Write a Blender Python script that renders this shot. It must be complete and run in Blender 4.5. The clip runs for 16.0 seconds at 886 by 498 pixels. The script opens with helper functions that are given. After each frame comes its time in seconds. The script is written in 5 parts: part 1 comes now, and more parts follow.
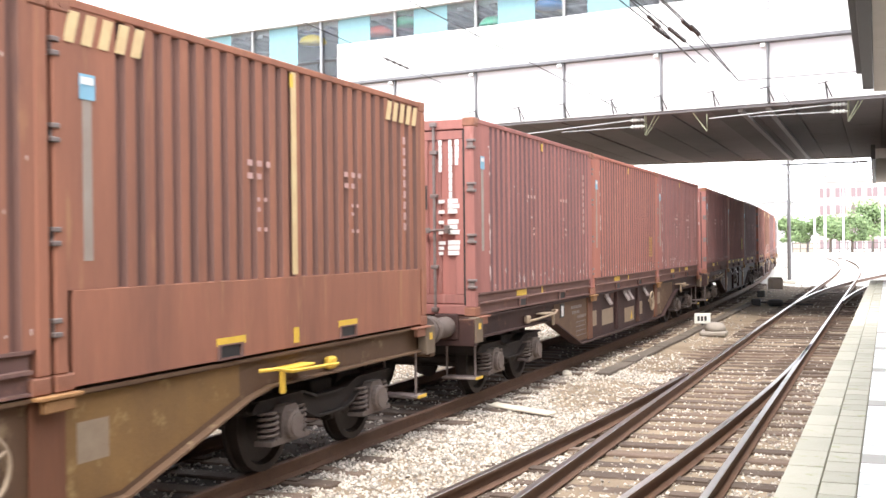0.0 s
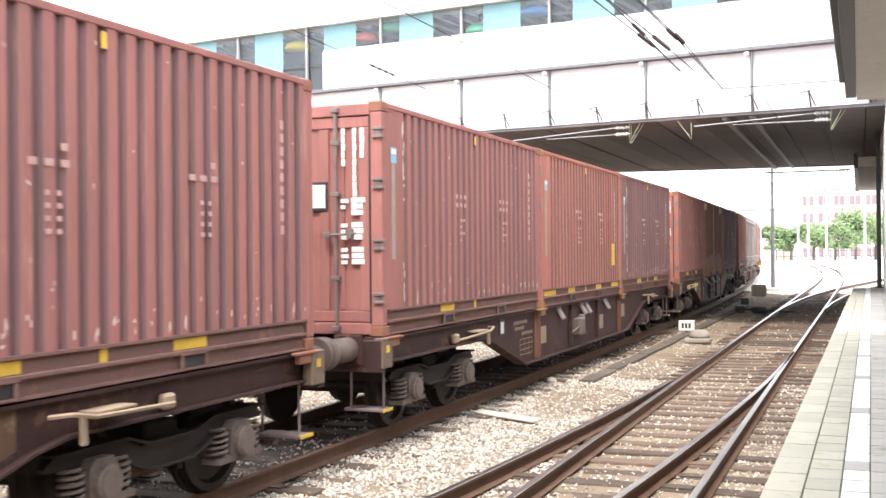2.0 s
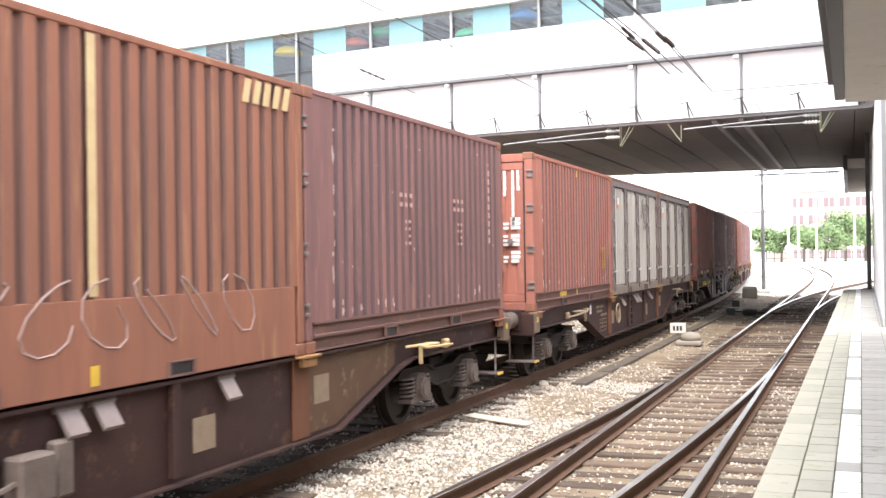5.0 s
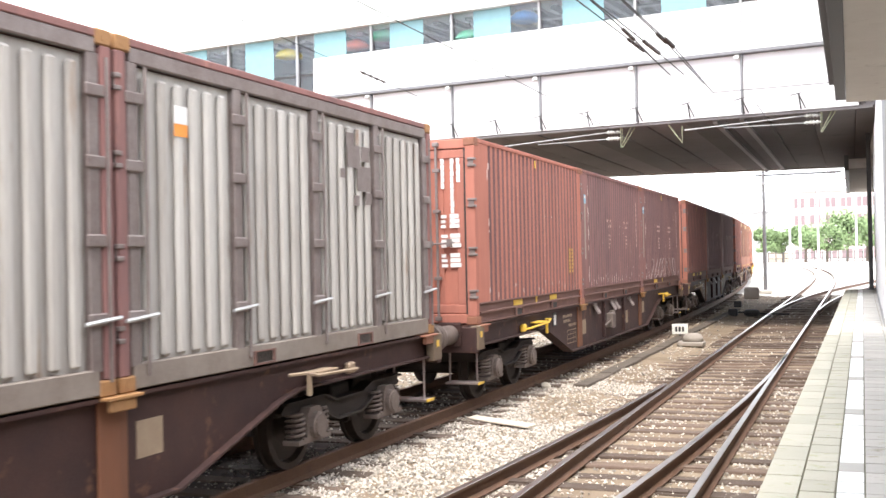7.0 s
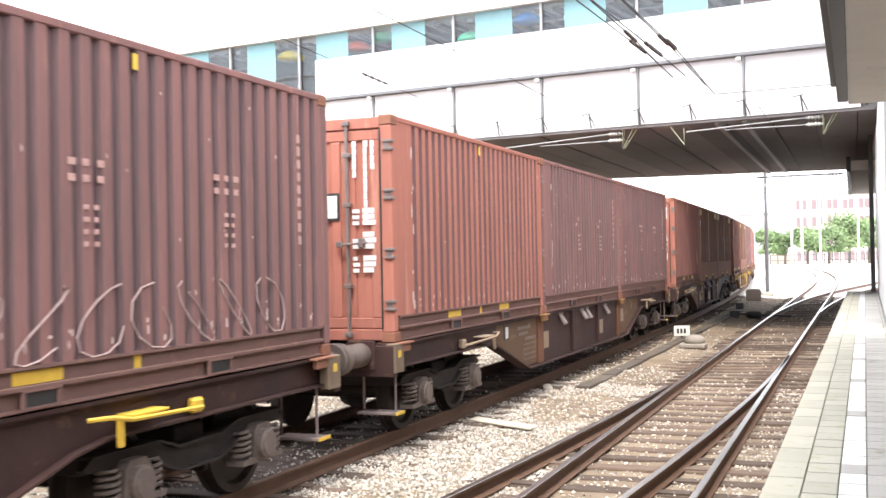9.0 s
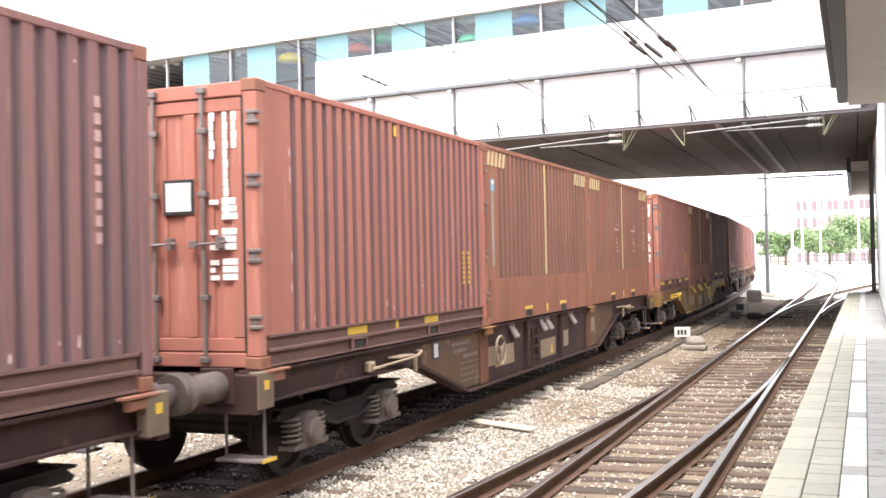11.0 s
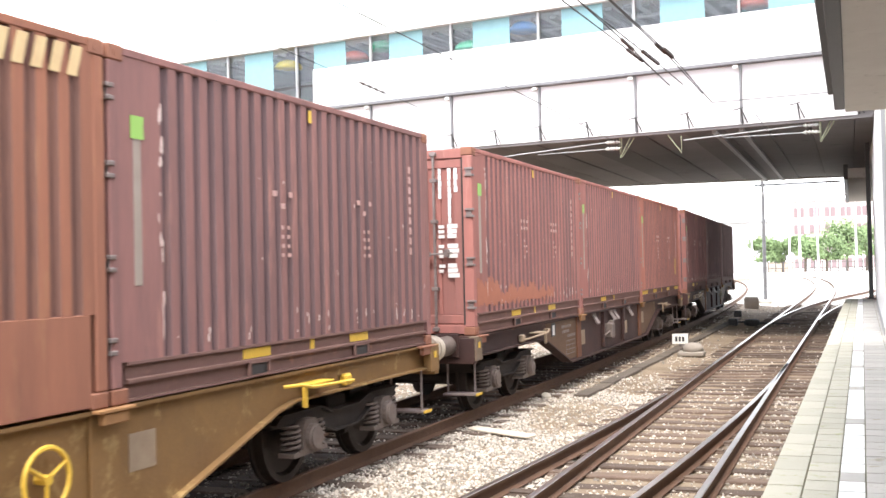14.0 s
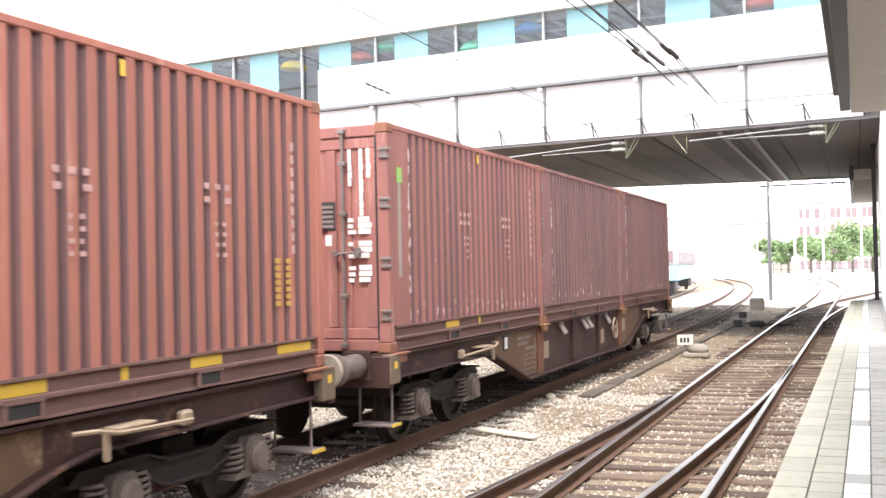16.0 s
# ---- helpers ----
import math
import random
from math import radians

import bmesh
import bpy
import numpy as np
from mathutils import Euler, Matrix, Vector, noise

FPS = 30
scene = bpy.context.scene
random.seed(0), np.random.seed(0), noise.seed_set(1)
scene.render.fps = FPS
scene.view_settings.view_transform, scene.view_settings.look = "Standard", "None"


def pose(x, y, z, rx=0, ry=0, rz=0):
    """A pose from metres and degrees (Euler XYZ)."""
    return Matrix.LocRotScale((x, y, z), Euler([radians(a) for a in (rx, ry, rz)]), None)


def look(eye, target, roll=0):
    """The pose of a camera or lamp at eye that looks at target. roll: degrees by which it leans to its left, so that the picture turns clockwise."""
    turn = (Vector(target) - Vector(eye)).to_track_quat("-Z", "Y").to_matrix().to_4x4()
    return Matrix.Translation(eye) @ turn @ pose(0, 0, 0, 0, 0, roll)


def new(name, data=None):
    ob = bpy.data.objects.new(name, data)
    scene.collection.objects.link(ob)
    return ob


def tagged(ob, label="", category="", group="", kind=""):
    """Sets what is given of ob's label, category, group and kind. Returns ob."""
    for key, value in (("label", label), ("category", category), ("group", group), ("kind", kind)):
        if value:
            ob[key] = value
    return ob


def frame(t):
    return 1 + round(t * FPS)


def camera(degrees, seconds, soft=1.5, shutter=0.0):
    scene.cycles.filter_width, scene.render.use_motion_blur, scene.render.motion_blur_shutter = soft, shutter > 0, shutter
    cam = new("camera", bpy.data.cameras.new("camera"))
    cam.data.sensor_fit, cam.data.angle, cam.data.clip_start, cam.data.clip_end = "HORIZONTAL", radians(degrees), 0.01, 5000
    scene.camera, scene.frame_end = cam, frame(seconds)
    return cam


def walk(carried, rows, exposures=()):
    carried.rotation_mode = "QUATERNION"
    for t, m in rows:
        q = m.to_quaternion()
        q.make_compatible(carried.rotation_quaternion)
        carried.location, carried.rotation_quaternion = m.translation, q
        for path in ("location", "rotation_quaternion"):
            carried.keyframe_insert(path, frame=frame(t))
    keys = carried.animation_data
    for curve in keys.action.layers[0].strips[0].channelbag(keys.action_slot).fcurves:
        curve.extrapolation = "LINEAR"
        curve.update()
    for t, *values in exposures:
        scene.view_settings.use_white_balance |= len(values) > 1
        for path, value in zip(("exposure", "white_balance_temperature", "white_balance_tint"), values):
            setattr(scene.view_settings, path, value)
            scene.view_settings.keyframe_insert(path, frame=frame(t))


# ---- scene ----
import functools

# ---------------------------------------------------------------- camera
cam = camera(45.05, 16.0, soft=1.5, shutter=0.1)
EYE = 2.078
PATH = [
    (0, 89.827, 0.682, 22.111), (0.5, 90.024, 0.732, 22.124), (1, 90.109, 0.502, 21.803), (1.5, 90.249, 0.588, 21.519),
    (2, 90.177, 0.525, 21.310), (2.5, 90.303, 0.721, 21.392), (3, 90.644, 0.784, 21.076), (3.5, 90.876, 0.789, 20.936),
    (4, 90.598, 0.747, 20.904), (6.5, 90.379, 1.169, 20.842), (7, 90.510, 1.183, 20.926), (7.5, 90.517, 1.191, 20.875),
    (8, 90.555, 1.214, 20.946), (8.5, 90.593, 1.111, 20.992), (9, 90.597, 1.146, 21.019), (11.5, 90.697, 1.259, 21.057),
    (12, 90.683, 1.255, 21.112), (12.5, 90.719, 1.198, 21.039), (13, 90.857, 1.460, 21.010), (13.5, 90.974, 1.238, 20.869),
    (14, 91.061, 1.302, 20.914), (14.5, 91.010, 1.125, 20.881), (15, 90.979, 1.296, 21.089), (15.5, 91.015, 1.299, 21.023),
    (16, 91.099, 1.216, 21.173)]
walk(cam, [(t, pose(0, 0, EYE, a, b, c)) for t, a, b, c in PATH])

# ---------------------------------------------------------------- light
world = bpy.data.worlds.new("overcast")
scene.world = world
world.use_nodes = True
wn = world.node_tree.nodes
sky = wn.new("ShaderNodeTexSky")
sky.sky_type, sky.sun_disc = "NISHITA", False
sky.sun_elevation, sky.sun_rotation = radians(60), radians(170)
sky.dust_density, sky.ozone_density = 4.0, 1.0
cloud = wn.new("ShaderNodeMix")
cloud.data_type = "RGBA"
cloud.inputs[0].default_value = 0.75                     # closed cloud over the clear sky
cloud.inputs[7].default_value = (9.6, 9.9, 10.5, 1)
world.node_tree.links.new(sky.outputs[0], cloud.inputs[6])
world.node_tree.links.new(cloud.outputs[2], wn["Background"].inputs[0])
wn["Background"].inputs[1].default_value = 0.16
sun = new("sun", bpy.data.lights.new("sun", "SUN"))
sun.data.energy, sun.data.angle, sun.data.color = 1.3, radians(14), (1.0, 0.95, 0.88)
sun.matrix_basis = look((3.2, -18, 32), (0, 0, 0))
scene.view_settings.exposure = 1.62


# ---------------------------------------------------------------- materials
def mat(name, base, second=None, rough=0.7, metal=0.0, scale=4.0, fine=60.0, bump=0.15, streak=False, amount=0.6, third=None,
        spread=0.5, vary=0.0, gloss=0.5):
    """Two colours mixed by a coarse and a fine noise, with relief; third: worn spots."""
    m = bpy.data.materials.new(name)
    m.use_nodes = True
    nt = m.node_tree
    n, l = nt.nodes, nt.links
    b = n["Principled BSDF"]
    b.inputs["Roughness"].default_value, b.inputs["Metallic"].default_value = rough, metal
    b.inputs["Specular IOR Level"].default_value = gloss
    second = second or tuple(c * 0.7 for c in base)
    co = n.new("ShaderNodeTexCoord")
    mp = n.new("ShaderNodeMapping")
    if streak:
        mp.inputs["Scale"].default_value = (1, 1, 0.12)
    l.new(co.outputs["Object"], mp.inputs[0])
    src = mp.outputs[0]
    info = n.new("ShaderNodeObjectInfo")
    shift = n.new("ShaderNodeVectorMath")
    shift.operation = "MULTIPLY_ADD"
    shift.inputs[1].default_value = (37, 19, 53)
    comb = n.new("ShaderNodeCombineXYZ")
    for i in range(3):
        l.new(info.outputs["Random"], comb.inputs[i])
    l.new(comb.outputs[0], shift.inputs[0])
    l.new(src, shift.inputs[2])
    src = shift.outputs[0]
    big = n.new("ShaderNodeTexNoise")
    big.inputs["Scale"].default_value, big.inputs["Detail"].default_value = scale, 6
    big.inputs["Roughness"].default_value = 0.65
    l.new(src, big.inputs["Vector"])
    small = n.new("ShaderNodeTexNoise")
    small.inputs["Scale"].default_value, small.inputs["Detail"].default_value = fine, 3
    l.new(src, small.inputs["Vector"])
    ramp = n.new("ShaderNodeMapRange")
    ramp.inputs["From Min"].default_value, ramp.inputs["From Max"].default_value = 0.5 - spread / 2, 0.5 + spread / 2
    l.new(big.outputs[0], ramp.inputs["Value"])
    add = n.new("ShaderNodeMath")
    add.operation = "MULTIPLY_ADD"
    add.inputs[1].default_value = 0.5
    sub = n.new("ShaderNodeMath")
    sub.operation, sub.inputs[1].default_value = "SUBTRACT", 0.5
    l.new(small.outputs[0], sub.inputs[0])
    l.new(sub.outputs[0], add.inputs[0])
    l.new(ramp.outputs[0], add.inputs[2])
    mul = n.new("ShaderNodeMath")
    mul.operation, mul.use_clamp = "MULTIPLY", True
    mul.inputs[1].default_value = amount
    l.new(add.outputs[0], mul.inputs[0])
    mix = n.new("ShaderNodeMix")
    mix.data_type = "RGBA"
    mix.inputs[6].default_value, mix.inputs[7].default_value = (*base, 1), (*second, 1)
    l.new(mul.outputs[0], mix.inputs[0])
    out = mix.outputs[2]
    if third:
        spots = n.new("ShaderNodeTexNoise")
        spots.inputs["Scale"].default_value, spots.inputs["Detail"].default_value = scale * 2.3, 8
        spots.inputs["Roughness"].default_value = 0.7
        l.new(src, spots.inputs["Vector"])
        cut = n.new("ShaderNodeMapRange")
        cut.inputs["From Min"].default_value, cut.inputs["From Max"].default_value = 0.58, 0.68
        l.new(spots.outputs[0], cut.inputs["Value"])
        mix2 = n.new("ShaderNodeMix")
        mix2.data_type = "RGBA"
        mix2.inputs[7].default_value = (*third, 1)
        l.new(cut.outputs[0], mix2.inputs[0])
        l.new(out, mix2.inputs[6])
        out = mix2.outputs[2]
    if vary:
        hsv = n.new("ShaderNodeHueSaturation")
        vr = n.new("ShaderNodeMapRange")
        vr.inputs["To Min"].default_value, vr.inputs["To Max"].default_value = 1 - vary, 1 + vary
        l.new(info.outputs["Random"], vr.inputs["Value"])
        l.new(vr.outputs[0], hsv.inputs["Value"])
        l.new(out, hsv.inputs["Color"])
        out = hsv.outputs[0]
    l.new(out, b.inputs["Base Color"])
    if bump:
        bp = n.new("ShaderNodeBump")
        bp.inputs["Strength"].default_value, bp.inputs["Distance"].default_value = bump, 0.02
        l.new(small.outputs[0], bp.inputs["Height"])
        l.new(bp.outputs[0], b.inputs["Normal"])
    return m


def plain(name, base, rough=0.5, metal=0.0):
    return mat(name, base, tuple(c * 0.82 for c in base), rough, metal, 6, 80, 0.05)


def island_vary(m, low, high):
    """Lets each loose piece of a joined mesh have a brightness of its own."""
    nt = m.node_tree
    b = nt.nodes["Principled BSDF"]
    old = b.inputs["Base Color"].links[0].from_socket
    geo, rng, hsv = (nt.nodes.new(k) for k in ("ShaderNodeNewGeometry", "ShaderNodeMapRange", "ShaderNodeHueSaturation"))
    rng.inputs["To Min"].default_value, rng.inputs["To Max"].default_value = low, high
    nt.links.new(geo.outputs["Random Per Island"], rng.inputs["Value"])
    nt.links.new(rng.outputs[0], hsv.inputs["Value"])
    nt.links.new(old, hsv.inputs["Color"])
    nt.links.new(hsv.outputs[0], b.inputs["Base Color"])
    return m


M = {
    # Far ground colour is lifted to stand in for its overexposed white.
    "paved": mat("washed_out_paving", (0.52, 0.50, 0.46), (0.42, 0.40, 0.36), 0.9, 0, 0.5, 22, 0.3),
    "ground": mat("track_dirt", (0.15, 0.108, 0.072), (0.29, 0.225, 0.155), 0.95, 0, 0.7, 22, 0.8, spread=0.35, amount=0.9),
    "stones": island_vary(mat("ballast_stone", (0.37, 0.32, 0.265), (0.58, 0.54, 0.49), 0.9, 0, 2, 30, 0.4), 0.45, 1.5),
    "rail": mat("rail_rust", (0.10, 0.052, 0.034), (0.17, 0.09, 0.05), 0.75, 0.2, 5, 70, 0.3),
    "railtop": mat("rail_polished", (0.52, 0.50, 0.48), (0.40, 0.37, 0.34), 0.28, 1.0, 3, 40, 0.03),
    "sleeper": mat("sleeper_wood", (0.085, 0.055, 0.040), (0.16, 0.115, 0.085), 0.9, 0, 3, 45, 0.5, vary=0.35, third=(0.22, 0.17, 0.13)),
    "concrete": mat("concrete", (0.58, 0.545, 0.50), (0.46, 0.425, 0.39), 0.9, 0, 1.2, 40, 0.25, third=(0.40, 0.37, 0.33)),
    "slab": mat("paving_slab", (0.42, 0.40, 0.365), (0.34, 0.32, 0.285), 0.9, 0, 2, 60, 0.2, vary=0.10, third=(0.27, 0.25, 0.19)),
    "coping": mat("coping_stone", (0.43, 0.41, 0.335), (0.35, 0.335, 0.26), 0.9, 0, 3, 50, 0.25, vary=0.09, third=(0.29, 0.30, 0.16)),
    "white_tile": mat("white_tactile", (0.80, 0.80, 0.78), (0.66, 0.66, 0.63), 0.7, 0, 3, 50, 0.1, vary=0.06),
    "joint": plain("joint_sand", (0.19, 0.18, 0.12), 0.95),
    "soffit": mat("bridge_concrete", (0.185, 0.172, 0.172), (0.125, 0.116, 0.118), 0.9, 0, 0.35, 20, 0.15, third=(0.12, 0.115, 0.12), vary=0.2),
    "white_panel": mat("white_cladding", (0.80, 0.79, 0.79), (0.72, 0.71, 0.71), 0.45, 0, 0.8, 30, 0.03),
    "cladding": mat("grey_white_cladding", (0.70, 0.68, 0.70), (0.63, 0.61, 0.63), 0.5, 0, 0.8, 30, 0.03, vary=0.03),
    "steel_grey": plain("painted_grey_steel", (0.36, 0.36, 0.37), 0.5, 0.1),
    "duct": plain("grey_cable_duct", (0.30, 0.29, 0.29), 0.6),
    # Dark strip: shade under the train put into the bed colour, over brake dust.
    "shaded_bed": mat("shade_and_dust_bed", (0.040, 0.024, 0.018), (0.075, 0.05, 0.038), 0.95, 0, 1.5, 25, 0.8),
    "rib_grey": plain("grey_rib", (0.19, 0.19, 0.20), 0.5, 0.1),
    "mast_grey": plain("mast_grey", (0.105, 0.10, 0.10), 0.6, 0.2),
    "cast_iron": plain("black_cast_iron", (0.022, 0.020, 0.019), 0.6),
    "dark_steel": plain("dark_steel", (0.055, 0.052, 0.052), 0.55, 0.3),
    "galv": mat("galvanised", (0.52, 0.53, 0.54), (0.40, 0.41, 0.42), 0.45, 0.7, 5, 60, 0.05),
    "blue_panel": plain("pale_blue_panel", (0.20, 0.37, 0.41), 0.4),
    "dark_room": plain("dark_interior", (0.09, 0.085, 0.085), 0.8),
    "wire": plain("copper_wire_dark", (0.05, 0.05, 0.05), 0.6, 0.4),
    "insul": plain("brown_insulator", (0.05, 0.035, 0.03), 0.25),
    "white_insul": plain("pale_insulator", (0.50, 0.49, 0.47), 0.3),
    "leaf": island_vary(plain("tree_leaves", (0.19, 0.27, 0.12), 0.7), 0.65, 1.35),
    "bark": mat("bark", (0.13, 0.10, 0.075), (0.08, 0.06, 0.05), 0.9, 0, 4, 40, 0.4),
    # Far walls and glass are lightened: the washed-out distance is put into their colour.
    "pale_wall": mat("haze_pale_facade", (0.60, 0.60, 0.60), (0.52, 0.52, 0.53), 0.8, 0, 0.3, 10, 0.05),
    "brick_far": mat("haze_pale_brick", (0.52, 0.45, 0.43), (0.45, 0.38, 0.36), 0.85, 0, 0.3, 10, 0.05),
    "glass_far": plain("far_window_glass", (0.24, 0.17, 0.18), 0.45),
    "glass_pale": plain("haze_pale_glass", (0.46, 0.47, 0.50), 0.4),
    "pale_blue_paint": plain("pale_blue_paint", (0.30, 0.46, 0.58), 0.45),
    "red_steel": plain("faded_red_steel", (0.30, 0.11, 0.09), 0.6, 0.1),
    "plank": mat("bleached_board", (0.56, 0.50, 0.41), (0.44, 0.385, 0.31), 0.85, 0, 4, 50, 0.2),
    "dome_grey": mat("weathered_concrete_cap", (0.32, 0.28, 0.24), (0.22, 0.19, 0.16), 0.9, 0, 5, 40, 0.2),
    "sign_white": plain("enamel_white", (0.80, 0.79, 0.72), 0.4),
    "trough": mat("trough_lid_concrete", (0.12, 0.095, 0.075), (0.08, 0.062, 0.048), 0.9, 0, 3, 40, 0.2, vary=0.15),
    "lamp_yellow": plain("yellow_shade", (0.85, 0.62, 0.03), 0.4), "lamp_red": plain("red_shade", (0.75, 0.10, 0.06), 0.4),
    "lamp_green": plain("green_shade", (0.08, 0.50, 0.28), 0.4), "lamp_blue": plain("blue_shade", (0.05, 0.28, 0.72), 0.4),
    "pane": plain("window_glass", (0.85, 0.90, 0.92), 0.02),
    "olive": plain("weathered_green_paint", (0.42, 0.44, 0.30), 0.6),
}

M["pane"].node_tree.nodes["Principled BSDF"].inputs["Transmission Weight"].default_value = 1.0


# ---------------------------------------------------------------- mesh helpers
def box(bm, x0, x1, y0, y1, z0, z1, bevel=0.0):
    vs = [bm.verts.new((x, y, z)) for x in (x0, x1) for y in (y0, y1) for z in (z0, z1)]
    fs = [bm.faces.new([vs[i] for i in q]) for q in
          ((0, 1, 3, 2), (4, 6, 7, 5), (0, 4, 5, 1), (2, 3, 7, 6), (0, 2, 6, 4), (1, 5, 7, 3))]
    if bevel:
        es = list({e for f in fs for e in f.edges})
        bmesh.ops.bevel(bm, geom=es, offset=bevel, segments=1, affect="EDGES")
    return bm


def rod(bm, a, b, r, n=10, r2=None):
    a, b = Vector(a), Vector(b)
    q = (b - a).to_track_quat("Z", "Y")
    r2 = r if r2 is None else r2
    rings = []
    for p, rr in ((a, r), (b, r2)):
        rings.append([bm.verts.new(p + q @ Vector((math.cos(i * math.tau / n) * rr, math.sin(i * math.tau / n) * rr, 0))) for i in range(n)])
    for i in range(n):
        bm.faces.new((rings[0][i], rings[0][(i + 1) % n], rings[1][(i + 1) % n], rings[1][i]))
    bm.faces.new(rings[0][::-1])
    bm.faces.new(rings[1])
    return bm


def tube(bm, pts, r, n=8):
    """A bent rod through the points, in one piece."""
    pts = [Vector(p) for p in pts]
    rings, up = [], None
    for i, p in enumerate(pts):
        d = (pts[min(i + 1, len(pts) - 1)] - pts[max(i - 1, 0)]).normalized()
        if d.length < 0.5:
            d = (p - pts[i - 1]).normalized()
        u = d.orthogonal().normalized() if up is None else (up - d * up.dot(d)).normalized()
        up, v = u, d.cross(u)
        rings.append([bm.verts.new(p + (u * math.cos(k * math.tau / n) + v * math.sin(k * math.tau / n)) * r) for k in range(n)])
    for a, b in zip(rings, rings[1:]):
        for k in range(n):
            bm.faces.new((a[k], a[(k + 1) % n], b[(k + 1) % n], b[k]))
    bm.faces.new(rings[0][::-1])
    bm.faces.new(rings[-1])
    return bm


def lathe(bm, profile, centre, axis, n=24):
    """Turns (along, radius) pairs round an axis through centre."""
    c = Vector(centre)
    q = Vector(axis).to_track_quat("Z", "Y")
    rings = [[bm.verts.new(c + q @ Vector((math.cos(i * math.tau / n) * r, math.sin(i * math.tau / n) * r, h))) for i in range(n)]
             for h, r in profile]
    for a, b in zip(rings, rings[1:]):
        for i in range(n):
            bm.faces.new((a[i], a[(i + 1) % n], b[(i + 1) % n], b[i]))
    bm.faces.new(rings[0][::-1])
    bm.faces.new(rings[-1])
    return bm


def prism(bm, outline, x0, x1):
    """Extrudes a (y, z) outline from x0 to x1."""
    a = [bm.verts.new((x0, y, z)) for y, z in outline]
    b = [bm.verts.new((x1, y, z)) for y, z in outline]
    n = len(outline)
    for i in range(n):
        bm.faces.new((a[i], a[(i + 1) % n], b[(i + 1) % n], b[i]))
    bm.faces.new(a[::-1])
    bm.faces.new(b)
    return bm


def to_mesh(name, bm, material, smooth=False):
    bmesh.ops.recalc_face_normals(bm, faces=bm.faces)
    me = bpy.data.meshes.new(name)
    bm.to_mesh(me)
    bm.free()
    if material:
        me.materials.append(material)
    if smooth:
        for p in me.polygons:
            p.use_smooth = True
    return me


def part(name, bm, material, parent, label="", smooth=False):
    """Links a bmesh (or a ready mesh) as one mesh object under a thing or a part."""
    me = bm if isinstance(bm, bpy.types.Mesh) else to_mesh(name, bm, material, smooth)
    ob = new(name, me)
    ob.parent = parent
    if label:
        tagged(ob, label)
    return ob


def thing(name, bm, material, label, category, group="", kind="", smooth=False):
    me = None if bm is None else bm if isinstance(bm, bpy.types.Mesh) else to_mesh(name, bm, material, smooth)
    return tagged(new(name, me), label, category, group, kind)


def B():
    return bmesh.new()


# ---------------------------------------------------------------- lines of the tracks
STEP = 0.5


class Line:
    """A centre line by arc length, from a curvature (right is positive) that is a function of it."""

    def __init__(self, x, y, heading, bend, s0=-260.0, s1=330.0, drop=0.0):
        self.drop = drop
        self.s = np.arange(s0, s1, STEP)
        k = np.array([bend(a) for a in self.s])
        i0 = int(round(-s0 / STEP))
        h = np.cumsum(k) * STEP
        self.h = h - h[i0] + heading
        dx, dy = np.cumsum(np.sin(self.h)) * STEP, np.cumsum(np.cos(self.h)) * STEP
        self.x, self.y = dx - dx[i0] + x, dy - dy[i0] + y

    def at(self, s, lateral=0.0, z=0.0):
        h = np.interp(s, self.s, self.h)
        return Vector((np.interp(s, self.s, self.x) + lateral * math.cos(h), np.interp(s, self.s, self.y) - lateral * math.sin(h), z - self.drop))

    def heading(self, s):
        return float(np.interp(s, self.s, self.h))


def bend_train(s):
    if s < -1:
        return 0.0
    k = 1.775e-3 - 3.103e-3 * min(max((s - 1.34) / 20, 0), 1)
    return k - 0.0006 * min(max((s - 80) / 20, 0), 1)


def bend_near(s):
    return -0.00122 * min(max((s - 62) / 15, 0), 1)


TRAIN = Line(-6.168, 0, 0, bend_train)
NEAR = Line(-2.19, 0, 0.005, bend_near, drop=0.09)                                   # the through track beside the platform
SIDE = Line(NEAR.at(25).x, NEAR.at(25).y, NEAR.heading(25), lambda s: -0.0056 if -32 < s < 0 else 0.0, -120, 2, drop=0.09)   # leaves it towards the viewer
SPUR = Line(NEAR.at(37).x, NEAR.at(37).y, NEAR.heading(37), lambda s: 0.0042 if 0 < s < 34 else 0.0, -1, 140, drop=0.09)      # leaves it beyond
FAR = Line(TRAIN.at(0).x - 4.4, 0, 0, lambda s: bend_train(s + 2))        # the track behind the train


def sweep(bm, line, s0, s1, lateral, outline, ds=1.0):
    """Draws a closed (across, up) outline along a line."""
    n = max(2, int((s1 - s0) / ds) + 1)
    rings = []
    for i in range(n):
        s = s0 + (s1 - s0) * i / (n - 1)
        rings.append([bm.verts.new(line.at(s, lateral + a, b)) for a, b in outline])
    k = len(outline)
    for a, b in zip(rings, rings[1:]):
        for i in range(k):
            bm.faces.new((a[i], a[(i + 1) % k], b[(i + 1) % k], b[i]))
    bm.faces.new(rings[0][::-1])
    bm.faces.new(rings[-1])
    return bm


RAIL = [(-0.07, -0.16), (0.07, -0.16), (0.07, -0.148), (0.012, -0.125), (0.010, -0.045), (0.035, -0.036), (0.036, -0.006),
        (-0.036, -0.006), (-0.035, -0.036), (-0.010, -0.045), (-0.012, -0.125), (-0.07, -0.148)]
HEAD = [(-0.036, -0.006), (0.036, -0.006), (0.030, 0.0), (-0.030, 0.0)]


